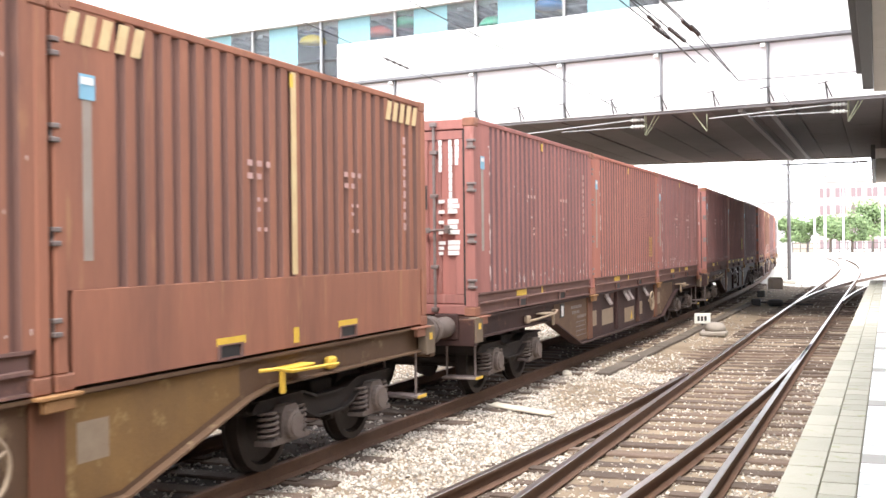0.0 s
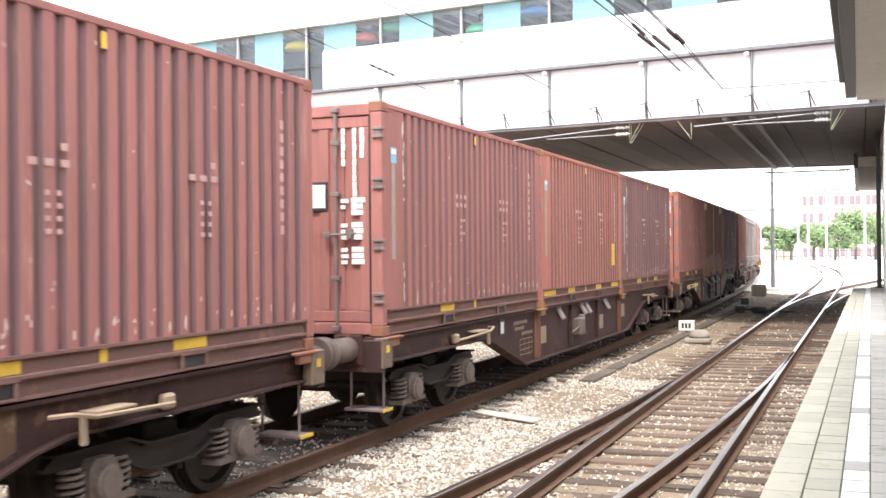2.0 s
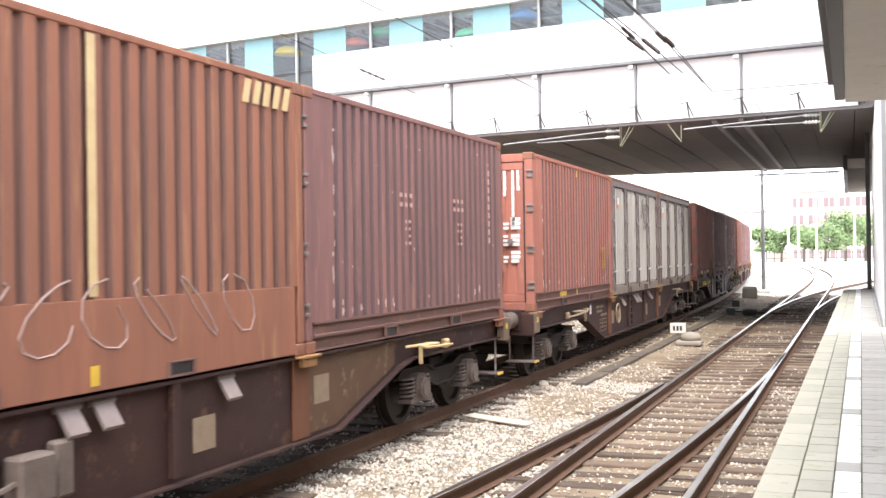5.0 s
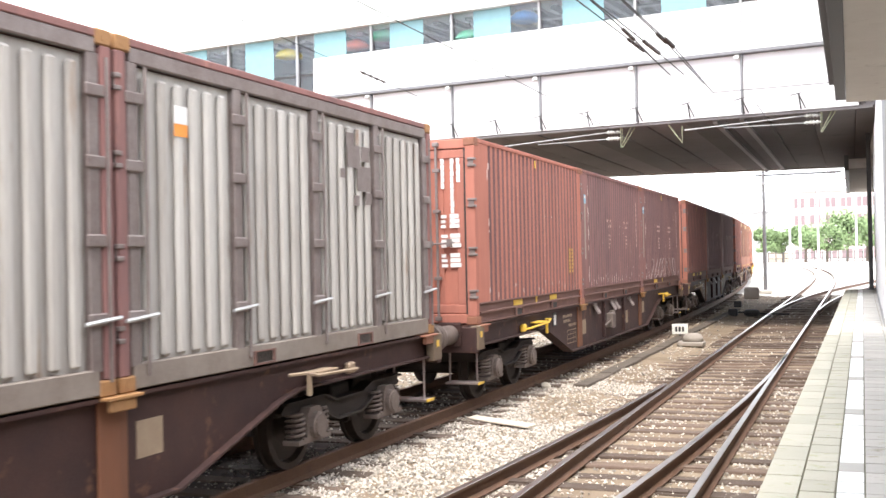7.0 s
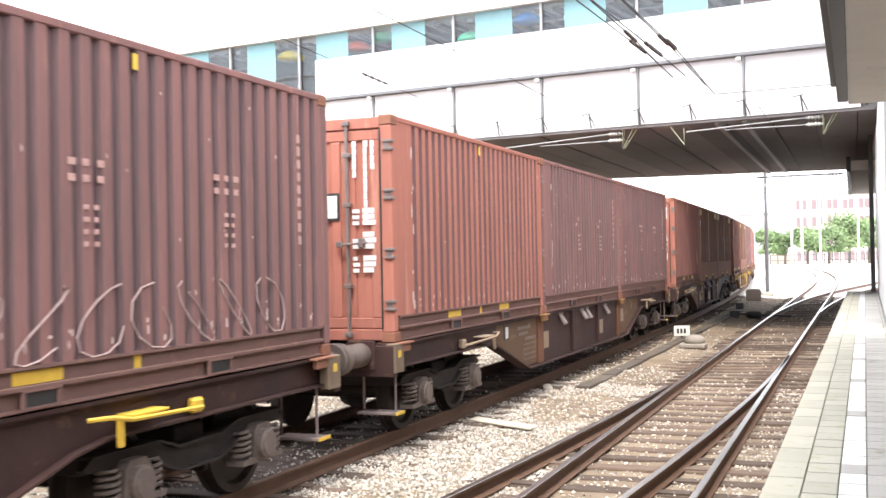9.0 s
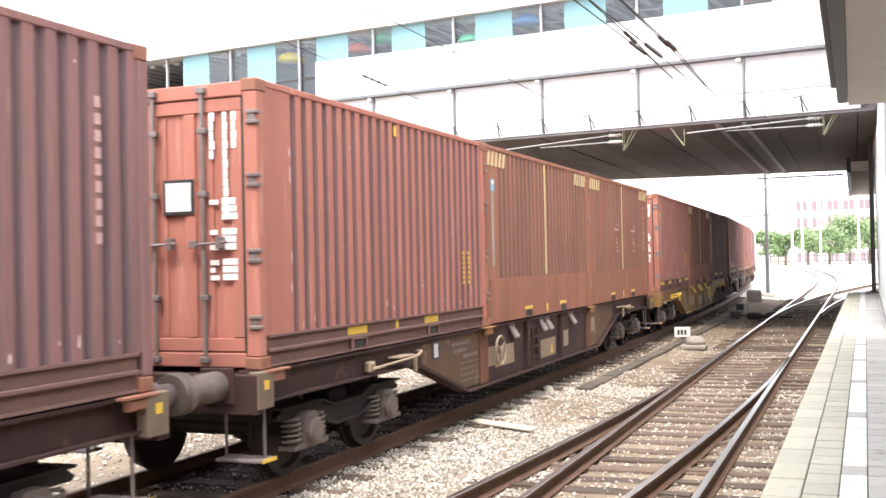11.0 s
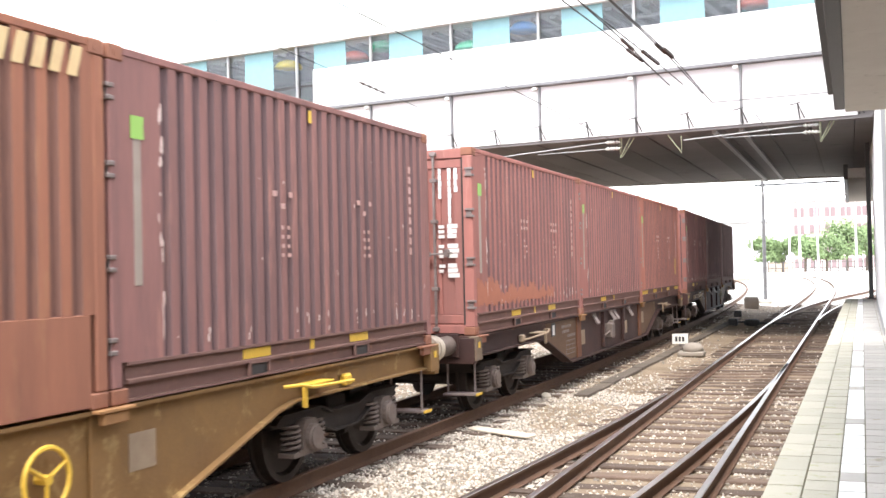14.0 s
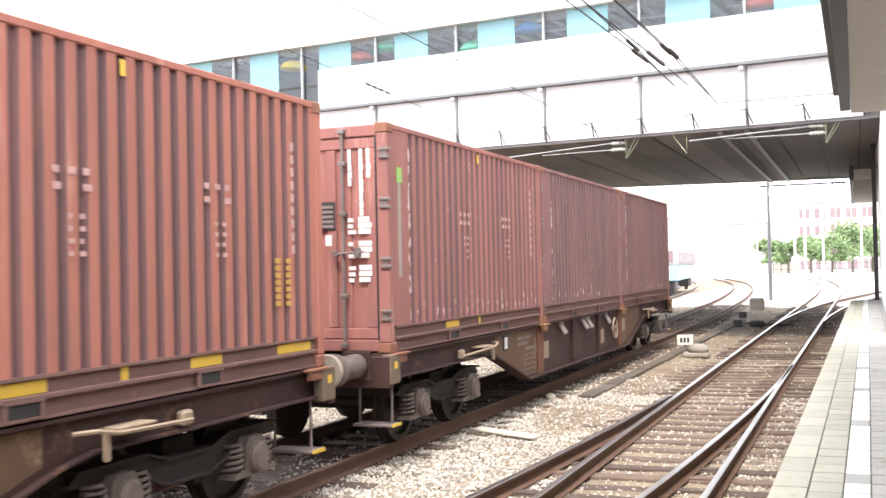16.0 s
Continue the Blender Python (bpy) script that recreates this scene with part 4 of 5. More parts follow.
@functools.lru_cache(None)
def cpart(kind, colour):
    bm, m = B(), M["grimy_rail"] if kind == "bottom_rail" else PAINT.get(colour)
    h = CLEN / 2
    if kind == "roof":
        box(bm, -CW + 0.03, CW - 0.03, -h + 0.05, h - 0.05, CH - 0.06, CH - 0.022)
    elif kind == "floor":
        box(bm, -CW + 0.05, CW - 0.05, -h + 0.05, h - 0.05, 0.03, 0.16)
    elif kind == "top_rail":
        box(bm, CW - 0.06, CW, -h + 0.17, h - 0.17, CH - 0.07, CH - 0.008, 0.008)
    elif kind == "bottom_rail":
        o = [(-0.05, 0.30), (0.004, 0.30), (0.004, 0.278), (-0.026, 0.272), (-0.026, 0.178), (0.006, 0.172), (0.006, 0.148), (-0.034, 0.142),
             (-0.034, 0.034), (-0.006, 0.030), (-0.006, 0.012), (-0.06, 0.012), (-0.06, 0.30)]
        a_ = [bm.verts.new((CW + x, -h + 0.17, z)) for x, z in o]
        b_ = [bm.verts.new((CW + x, h - 0.17, z)) for x, z in o]
        for i in range(len(o)):
            j = (i + 1) % len(o)
            bm.faces.new((a_[i], a_[j], b_[j], b_[i]))
        bm.faces.new(a_[::-1])
        bm.faces.new(b_)
    elif kind == "low_plate":
        box(bm, CW - 0.05, CW - 0.006, -h + 0.17, h - 0.17, 0.02, 0.66, 0.006)
    elif kind == "corner_post":
        box(bm, CW - 0.14, CW, -h + 0.004, -h + 0.12, 0.118, CH - 0.118, 0.01)
    elif kind == "casting":
        box(bm, CW - 0.162, CW + 0.003, -h, -h + 0.178, 0, 0.118, 0.012)
        rod(bm, (CW - 0.03, -h + 0.089, 0.059), (CW + 0.006, -h + 0.089, 0.059), 0.03, 10)
    elif kind == "end_wall":
        prof = []
        for i in range(9):
            a = -1.06 + i * 0.236
            prof += [(a, 0.0), (a + 0.07, 0.0), (a + 0.11, 0.045), (a + 0.19, 0.045)]
        cols = [(bm.verts.new((x, h - 0.01 - d, 0.16)), bm.verts.new((x, h - 0.01 - d, CH - 0.1))) for x, d in prof]
        for a, b in zip(cols, cols[1:]):
            bm.faces.new((a[0], b[0], b[1], a[1]))
        box(bm, -1.08, 1.08, h - 0.08, h - 0.062, 0.03, CH - 0.06)
    elif kind == "header":
        box(bm, -CW + 0.14, CW - 0.14, -h + 0.01, -h + 0.11, CH - 0.15, CH - 0.02, 0.01)
    elif kind == "sill":
        box(bm, -CW + 0.14, CW - 0.14, -h + 0.005, -h + 0.11, 0.02, 0.15, 0.01)
    elif kind == "door_leaf":
        box(bm, 0.006, 1.075, -h + 0.05, -h + 0.085, 0.155, CH - 0.155)
    elif kind.startswith("door_stile"):
        x = (0.03, 0.44, 0.94)[int(kind[-1])]
        box(bm, x, x + 0.12, -h + 0.022, -h + 0.0497, 0.284, CH - 0.284, 0.008)
    elif kind.startswith("door_rail"):
        z = (0.16, CH - 0.28)[int(kind[-1])]
        box(bm, 0.03, 1.06, -h + 0.024, -h + 0.0497, z, z + 0.12, 0.008)
    elif kind.startswith("door_rib"):
        x = (0.20, 0.70)[int(kind[-1])]
        box(bm, x, x + 0.045, -h + 0.03, -h + 0.0497, 0.3, CH - 0.3)
    return to_mesh(kind, bm, m)


@functools.lru_cache(None)
def lock_mesh(kind):
    bm, h = B(), CLEN / 2
    if kind == "bar":
        rod(bm, (0, -h - 0.012, 0.05), (0, -h - 0.012, CH - 0.05), 0.021, 8)
        for z in (0.06, CH - 0.11):
            box(bm, -0.045, 0.045, -h - 0.045, -h + 0.012, z, z + 0.055, 0.006)
        for z in (0.62, 1.55, 2.12):
            box(bm, -0.05, 0.05, -h - 0.036, -h + 0.024, z, z + 0.05, 0.006)
        return to_mesh("locking_bar", bm, M["bars_dark"])
    if kind == "handle":
        rod(bm, (0.0, -h - 0.045, 1.12), (0.36, -h - 0.045, 1.14), 0.014, 6)
        box(bm, -0.03, 0.05, -h - 0.06, -h - 0.02, 1.09, 1.16, 0.006)
        box(bm, 0.25, 0.31, -h - 0.06, -h + 0.02, 1.08, 1.19, 0.006)
        return to_mesh("handle", bm, M["bars_dark"])
    if kind == "seal":
        box(bm, CW - 0.155, CW - 0.135, -h + 0.0, -h + 0.03, 0.15, CH - 0.15)
        return to_mesh("door_seal", bm, M["seal"])
    box(bm, CW - 0.10, CW + 0.014, -h - 0.02, -h + 0.055, 0, 0.035, 0.006)
    box(bm, CW - 0.10, CW + 0.014, -h - 0.02, -h + 0.055, 0.09, 0.125, 0.006)
    box(bm, CW - 0.09, CW - 0.01, -h - 0.006, -h + 0.02, 0.03, 0.095)
    return to_mesh("hinges", bm, M["bars_dark"])


def flat_mark(y0, y1, z0, z1, x=CW - 0.008):
    return box(B(), x, x + 0.004, y0, y1, z0, z1)


def mark_rows(bm, y, z, columns, rows, w, hgt, gap, x=CW - 0.006, seed=1):
    """Short bars standing for unreadable writing."""
    rng = random.Random(seed)
    for r in range(rows):
        for c in range(columns):
            if rng.random() < 0.7:
                yy = y + c * (w + gap)
                box(bm, x, x + 0.004, yy, yy + w * rng.uniform(0.6, 1), z - r * (hgt + gap), z - r * (hgt + gap) + hgt)
    return bm


MIRROR = Matrix.Diagonal((-1, 1, 1, 1))
TURN = Matrix.Diagonal((1, -1, 1, 1))


@functools.lru_cache(None)
def flipped(me, sx, sy):
    out = me.copy()
    out.transform(Matrix.Diagonal((sx, sy, 1, 1)))
    if sx * sy < 0:
        out.flip_normals()
    return out


def container(colour, low=False, sticker="", strip=False, hazard=False, placard=False, pockets=0, marks=0, scuffs=0, special="",
              door="", plate=False, castings="casting", seed=1, label=""):
    rng = random.Random(seed)
    kind = "open-side" if colour == "silver" else "corrugated"
    c = thing("container", None, None, label or "%s steel shipping container" % kind, "shipping container", "containers on the goods train")
    h = CLEN / 2
    door = door or colour
    body = "dark" if colour == "silver" else colour
    for sx in (1, -1):
        if colour == "silver":
            leaves = part("folding_side", flipped(silver_side(), sx, 1), None, c, "grey ribbed folding side")
            for i in range(24):
                part("rib", flipped(silver_rib(), sx, 1), None, leaves).matrix_basis = pose(0, -CLEN / 2 + 0.33 + (i // 6) * 1.42 + (i % 6) * 0.205, 0)
            part("low_rail", flipped(silver_foot(), sx, 1), None, c, "dirty grey foot rail")
        else:
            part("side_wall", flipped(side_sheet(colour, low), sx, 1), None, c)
            part("low_plate" if low else "bottom_rail", flipped(cpart("low_plate" if low else "bottom_rail", colour), sx, 1), None, c)
        part("top_rail", flipped(cpart("top_rail", body), sx, 1), None, c)
        for sy in (1, -1):
            part("corner_post", flipped(cpart("corner_post", body), sx, sy), None, c)
            for top in (0, 1):
                o = part("corner_casting", flipped(casting_mesh(castings), sx, sy), None, c, "rusty corner casting")
                o.matrix_basis = pose(0, 0, top * (CH - 0.118))
        d = part("door", flipped(cpart("door_leaf", door), sx, 1), None, c)
        for piece, count in (("door_stile", 3), ("door_rail", 2), ("door_rib", 2)):
            for i in range(count):
                part(piece, flipped(cpart(piece + str(i), door), sx, 1), None, d)
        for x in (0.13, 0.66):
            o = part("locking_bar", lock_mesh("bar"), None, d, "dirty steel locking bar")
            o.matrix_basis = pose(sx * x, 0, 0)
            o = part("handle", lock_mesh("handle"), None, d)
            o.matrix_basis = pose(sx * x - (0.1 if sx > 0 else 0.2), 0, 0)
        part("door_seal", flipped(lock_mesh("seal"), sx, 1), None, d, "black rubber door seal")
        for z in (0.36, 0.95, 1.62, 2.18):
            part("hinge", flipped(lock_mesh("hinge"), sx, 1), None, d).matrix_basis = pose(0, 0, z)
    part("roof", cpart("roof", body), None, c)
    part("floor", cpart("floor", body), None, c)
    part("end_wall", cpart("end_wall", body), None, c)
    part("header", cpart("header", door), None, c)
    part("sill", cpart("sill", door), None, c)
    # white writing on the door: unreadable rows
    bm = B()
    for x, n in ((0.72, 5), (0.86, 11), (0.95, 4)):
        for r in range(n):
            z = CH - 0.36 - r * 0.085
            box(bm, x, x + rng.uniform(0.040, 0.055), -h + 0.014, -h + 0.021, z, z + 0.077)
    for r in range(11):
        z = 1.48 - r * 0.068
        if r in (3, 7):
            continue
        box(bm, 0.84, 0.84 + rng.uniform(0.13, 0.17), -h + 0.014, -h + 0.021, z, z + 0.058)
        if rng.random() < 0.8:
            box(bm, 0.71, 0.71 + rng.uniform(0.05, 0.10), -h + 0.014, -h + 0.021, z, z + 0.045)
    tagged(part("door_writing", bm, M["white_print"], c, "rows of white writing"), kind="stuff")
    if plate:
        part("vent_plate", box(B(), 0.22, 0.55, -h + 0.008, -h + 0.021, 1.40, 1.72, 0.004), M["dark_steel"], c, "dark louvred plate on the door")
        for i in range(5):
            part("louvre", box(B(), 0.24, 0.53, -h + 0.002, -h + 0.0078, 1.425 + i * 0.055, 1.455 + i * 0.055), M["grey_plate"], c)
        part("placard_sheet", box(B(), 0.42, 0.50, -h + 0.016, -h + 0.0215, 1.22, 1.34), M["white_print"], c, "white placard")
    elif rng.random() < 0.7:
        part("placard_holder", box(B(), 0.22, 0.55, -h + 0.008, -h + 0.021, 1.40, 1.72, 0.004), M["seal"], c, "black framed door placard")
        part("placard_sheet", box(B(), 0.25, 0.52, -h + 0.004, -h + 0.008, 1.43, 1.69), M["white_print"], c, "white placard")
    near = -h + 0.28
    if sticker:
        part("tape_strip", flat_mark(near, near + 0.09, 0.85, 2.02), M["tape"], c, "faded grey label strip")
        part("sticker", flat_mark(near - 0.03, near + 0.12, 1.93, 2.10, CW - 0.003), M[sticker + "_sticker"], c, sticker + " label")
        if sticker == "blue":
            part("label", flat_mark(near - 0.02, near + 0.10, 2.03, 2.08, CW + 0.002), M["white_print"], c, "white label")
    if strip:
        part("stripe", flat_mark(-0.02, 0.07, 0.68, CH - 0.08, CW - 0.009), M["cream"], c, "cream vertical stripe")
        part("stripe_foot", flat_mark(-0.02, 0.07, 0.06, 0.2, CW - 0.004), M["yellow"], c, "yellow mark")
    if hazard:
        for y0 in (-h + 0.16, h - 1.0):
            bm = B()
            for i in range(5):
                y = y0 + i * 0.17
                vs = [bm.verts.new((CW - 0.004, a, b)) for a, b in ((y, CH - 0.09), (y + 0.10, CH - 0.09), (y + 0.04, CH - 0.30), (y - 0.06, CH - 0.30))]
                ex = bmesh.ops.extrude_face_region(bm, geom=[bm.faces.new(vs)])
                bmesh.ops.translate(bm, verts=[v for v in ex["geom"] if isinstance(v, bmesh.types.BMVert)], vec=(0.004, 0, 0))
            tagged(part("hazard_marking", bm, M["cream"], c, "worn yellow hazard stripes"), kind="stuff")
    if placard:
        wide = 0.14 if placard == "bright" else 0.09
        for dy in (0, 0.145 if placard == "bright" else 0.19):
            bm = B()
            for r in range(7):
                z = 0.62 + r * 0.065
                box(bm, CW - 0.007, CW - 0.002, h - 0.92 + dy, h - 0.92 + wide + dy, z, z + (0.058 if placard == "bright" else 0.046))
            tagged(part("yellow_label", bm, M["yellow" if placard == "bright" else "worn_yellow"], c, "yellow label of unreadable lines"), kind="stuff")
    for y in (-1.22, 0.86):
        # Solid black plate stands in for the unlit hole of the pocket.
        slot = part("fork_pocket", box(B(), CW - 0.03, CW - 0.004, y + 0.04, y + 0.32, 0.04, 0.132), M["seal"], c, "black plate painted as the shaded forklift pocket")
        part("pocket_lip", box(B(), CW - 0.015, CW + 0.012, y + 0.0, y + 0.36, 0.134, 0.147), M["grimy_rail"], slot)
        part("pocket_sill", box(B(), CW - 0.015, CW + 0.010, y + 0.0, y + 0.36, 0.022, 0.038), M["grimy_rail"], slot)
        for e in (0.0, 0.325):
            part("pocket_cheek", box(B(), CW - 0.015, CW + 0.010, y + e, y + e + 0.035, 0.040, 0.132), M["grimy_rail"], slot)
    for i in range(pockets):
        y, long = ((-1.27, 0.46), (0.80, 0.44), (2.15, 0.62), (-2.80, 0.72))[i]
        if low:
            part("yellow_marking", flat_mark(y + 0.04, y + long, 0.135, 0.20, CW - 0.005), M["yellow"], c, "yellow pocket marking")
        else:
            part("yellow_marking", flat_mark(y, y + long, 0.182, 0.268, CW - 0.025), M["yellow"], c, "yellow pocket marking")
    if pockets:
        part("yellow_tick", flat_mark(-0.06, 0.02, 0.176, 0.276, CW - 0.024), M["yellow"], c, "yellow centre mark")
        part("yellow_corner", flat_mark(-0.04, 0.02, CH - 0.22, CH - 0.1, CW - 0.006), M["yellow"], c, "small yellow mark")
    if marks:
        for y0, z0, cols in ((-0.75, 1.62, 3), (1.0, 1.62, 3)):
            bm = mark_rows(B(), y0, z0, cols, 2, 0.09, 0.05, 0.06, seed=seed)
            mark_rows(bm, y0 + 0.15, z0 - 0.3, 2, 4, 0.06, 0.035, 0.05, seed=seed + 1)
            tagged(part("side_writing", bm, M["faded_print"], c, "faded unreadable writing"), kind="stuff")
        bm = B()
        for r in range(9):
            box(bm, CW - 0.006, CW - 0.002, h - 0.62, h - 0.56, 1.1 + r * 0.12, 1.18 + r * 0.12)
        tagged(part("side_code", bm, M["faded_print"], c, "faded vertical writing"), kind="stuff")
    if scuffs:
        bm = B()
        r2 = random.Random(seed + 9)
        step = (CLEN - 0.76) / 25

        def chip(y, z, w, hgt):
            pts = [(y + w * math.cos(a) * r2.uniform(0.5, 1), z + hgt * math.sin(a) * r2.uniform(0.5, 1)) for a in np.arange(7) * math.tau / 7]
            prism(bm, pts, CW - 0.0076, CW - 0.0062)

        for i in range(scuffs * 2):
            y = -h + 0.62 + r2.randrange(25) * step + step * r2.uniform(0.74, 0.95)
            chip(y, 0.36 + abs(r2.gauss(0, 0.09)), r2.uniform(0.008, 0.022), r2.uniform(0.015, 0.07))
        for i in range(scuffs):
            chip(-h + 0.60 + r2.uniform(-0.02, 0.03), r2.uniform(0.35, 2.35), r2.uniform(0.01, 0.03), r2.uniform(0.02, 0.13))
        for i in range(scuffs):
            y = -h + 0.62 + r2.randrange(25) * step + step * r2.uniform(0.74, 0.95)
            chip(y, r2.uniform(0.5, 2.4), r2.uniform(0.006, 0.014), r2.uniform(0.01, 0.03))
        tagged(part("scuffing", bm, M["scuff"], c, "pale scraped paint"), kind="stuff")
    if special == "chalk":
        bm = B()
        r2 = random.Random(3)
        x = CW - 0.004
        for k in range(7):
            y = -1.6 + k * 0.58
            pts = [(x, y + 0.25 * math.sin(a * 1.3 + k), 0.55 + 0.25 * math.cos(a * (0.8 + 0.1 * k))) for a in np.linspace(0, 4.5, 10)]
            tube(bm, pts, 0.007, 4)
        tagged(part("chalk_scrawl", bm, M["chalk"], c, "pale chalk scrawl"), kind="stuff")
    if special == "primer":
        bm = B()
        r2 = random.Random(8)
        step = (CLEN - 0.76) / 25
        n = 110
        for k in range(n):
            y = -h + 0.15 + k * 0.036
            f = noise.noise(Vector((y * 2.1, 0, 2))) + 0.55 * noise.noise(Vector((y * 7.3, 3, 2))) + 0.3 * noise.noise(Vector((y * 21, 5, 2)))
            z1 = 0.66 + 0.26 * f + (0.12 if y < -h + 0.7 else 0) - 0.10 * k / n
            z0 = 0.40 + 0.10 * noise.noise(Vector((y * 9, 8, 1)))
            if z1 > z0 + 0.02:
                box(bm, CW - 0.0076, CW - 0.0062, y, y + 0.036, z0, z1)
        tagged(part("bare_patch", bm, M["orange"], c, "orange patch of bare primer"), kind="stuff")
    if colour == "silver":
        for i in range(5):
            y = -h + 0.20 + i * 1.42 - (0.02 if i == 4 else 0)
            post = part("hinge_post", box(B(), CW - 0.08, CW - 0.004, y - 0.06, y + 0.06, 0.18, CH - 0.18, 0.01), M["bars_dark"], c, "grimy hinge post")
            for z in (0.5, 1.05, 1.6, 2.1):
                part("hinge", box(B(), CW - 0.01, CW + 0.018, y - 0.10, y + 0.10, z, z + 0.09, 0.01), M["bars_dark"], post)
            rod_bm = rod(B(), (CW + 0.008, y + 0.13, 0.1), (CW + 0.008, y + 0.13, CH - 0.2), 0.014, 8)
            part("lock_rod", rod_bm, M["bars_dark"], post)
            part("latch", rod(B(), (CW + 0.03, y - 0.16, 0.52), (CW + 0.03, y + 0.22, 0.55), 0.016, 6), M["galv"], post, "bright latch handle")
        part("eaves_beam", box(B(), CW - 0.06, CW - 0.002, -h + 0.17, h - 0.17, CH - 0.19, CH - 0.072, 0.01), M["bars_dark"], c, "grimy eaves beam")
        part("white_label", flat_mark(-2.32, -2.14, 2.02, 2.16, CW - 0.011), M["white_print"], c, "white label")
        part("orange_label", flat_mark(-2.32, -2.14, 1.92, 2.018, CW - 0.011), M["orange_label"], c, "orange label")
        bm = B()
        for (y, z, s) in ((0.72, 1.9, 0.30), (0.95, 1.66, 0.33), (0.70, 2.12, 0.18), (1.05, 1.98, 0.2), (0.55, 1.78, 0.12), (0.85, 1.5, 0.14), (1.15, 1.52, 0.16)):
            box(bm, CW - 0.016, CW - 0.011, y, y + s, z, z + s * 0.8)
        tagged(part("rust_patch", bm, M["bars_dark"], c, "brown patched paint"), kind="stuff")
    return c


@functools.lru_cache(None)
def casting_mesh(kind):
    me = cpart("casting", "red").copy()
    me.materials.clear()
    me.materials.append(M[kind])
    return me


# ---- wagon
def sill_outline():
    return [(-9.2, 1.12), (9.2, 1.12), (9.2, 0.88), (5.75, 0.88), (5.40, 0.82), (3.80, 0.34), (-3.80, 0.34), (-5.40, 0.82), (-5.75, 0.88), (-9.2, 0.88)]


@functools.lru_cache(None)
def wagon_mesh(kind, frame_mat):
    bm = B()
    m = M[frame_mat]
    smooth = False
    if kind == "side_sill":
        prism(bm, sill_outline(), 1.10, 1.135)
    elif kind == "bottom_flange":
        low_edge = [(9.2, 0.88), (5.75, 0.88), (5.40, 0.82), (3.80, 0.34), (-3.80, 0.34), (-5.40, 0.82), (-5.75, 0.88), (-9.2, 0.88)]
        prism(bm, [(y, z - 0.002) for y, z in low_edge] + [(y, z - 0.024) for y, z in low_edge[::-1]], 1.02, 1.21)
    elif kind == "top_flange":
        box(bm, 1.02, 1.20, -9.2, 9.2, 1.122, 1.15)
    elif kind == "stiffener":
        box(bm, 1.136, 1.20, -0.05, 0.05, 0.385, 1.12, 0.006)
    elif kind == "rust_post":
        box(bm, 1.1365, 1.165, -0.16, 0.16, 0.35, 1.118, 0.006)
    elif kind == "warning_triangle":
        prism(bm, [(-0.11, 0.0), (0.11, 0.0), (0.0, 0.19)], 1.1405, 1.143)
    elif kind == "centre_sill":
        box(bm, -0.35, 0.35, -9.2, 9.2, 0.80, 1.10)
    elif kind == "cross_member":
        box(bm, -1.09, 1.09, -0.08, 0.08, 0.82, 1.11)
    elif kind == "headstock":
        box(bm, -1.25, 1.25, -9.27, -9.13, 0.78, 1.13, 0.01)
    elif kind == "buffer":
        lathe(bm, [(0, 0.12), (0.02, 0.135), (0.30, 0.135), (0.33, 0.10), (0.51, 0.10)], (0.875, -9.27, 1.03), (0, -1, 0), 20)
        smooth = True
    elif kind == "corner_bracket":
        box(bm, 1.16, 1.27, -9.24, -8.98, 0.82, 1.15, 0.01)
    elif kind == "buffer_head":
        lathe(bm, [(0, 0.10), (0.012, 0.17), (0.06, 0.18), (0.085, 0.15)], (0.875, -9.785, 1.03), (0, -1, 0), 20)
        smooth = False
    elif kind == "buffer_stock":
        box(bm, 0.70, 1.05, -9.30, -9.272, 0.86, 1.20, 0.02)
    elif kind == "hook":
        box(bm, -0.04, 0.04, -9.62, -9.27, 0.96, 1.06, 0.015)
        rod(bm, (0, -9.6, 0.98), (0, -9.55, 0.55), 0.03, 8)
        rod(bm, (-0.12, -9.55, 0.62), (0.12, -9.55, 0.62), 0.03, 8)
    elif kind == "step":
        rod(bm, (1.14, -8.95, 0.84), (1.14, -8.95, 0.36), 0.016, 6)
        rod(bm, (0.74, -8.95, 0.84), (0.74, -8.95, 0.36), 0.016, 6)
        box(bm, 0.72, 1.20, -9.10, -8.86, 0.33, 0.36, 0.005)
    elif kind == "flap":
        # folded container spigot
        vs = [(1.16, -0.10, 1.08), (1.16, 0.10, 1.08), (1.26, 0.10, 0.92), (1.26, -0.10, 0.92)]
        a = [bm.verts.new(v) for v in vs] + [bm.verts.new((v[0] - 0.02, v[1], v[2] - 0.025)) for v in vs]
        for q in ((0, 1, 2, 3), (7, 6, 5, 4), (0, 4, 5, 1), (1, 5, 6, 2), (2, 6, 7, 3), (3, 7, 4, 0)):
            bm.faces.new([a[i] for i in q])
        rod(bm, (1.14, -0.13, 1.09), (1.14, 0.13, 1.09), 0.03, 8)
    elif kind == "spigot_plate":
        box(bm, 0.98, 1.28, -0.2, 0.2, 1.128, 1.153, 0.005)
        box(bm, 1.205, 1.26, -0.14, 0.14, 1.04, 1.128, 0.01)
    elif kind == "handwheel":
        pts = [(1.22, 0.21 * math.cos(i * math.tau / 20), 0.74 + 0.21 * math.sin(i * math.tau / 20)) for i in range(21)]
        tube(bm, pts, 0.018, 6)
        for k in range(3):
            a = k * math.tau / 3 + 0.5
            rod(bm, (1.22, 0, 0.74), (1.22, 0.2 * math.cos(a), 0.74 + 0.2 * math.sin(a)), 0.014, 6)
        rod(bm, (1.13, 0, 0.74), (1.24, 0, 0.74), 0.035, 8)
    elif kind == "brake_lever":
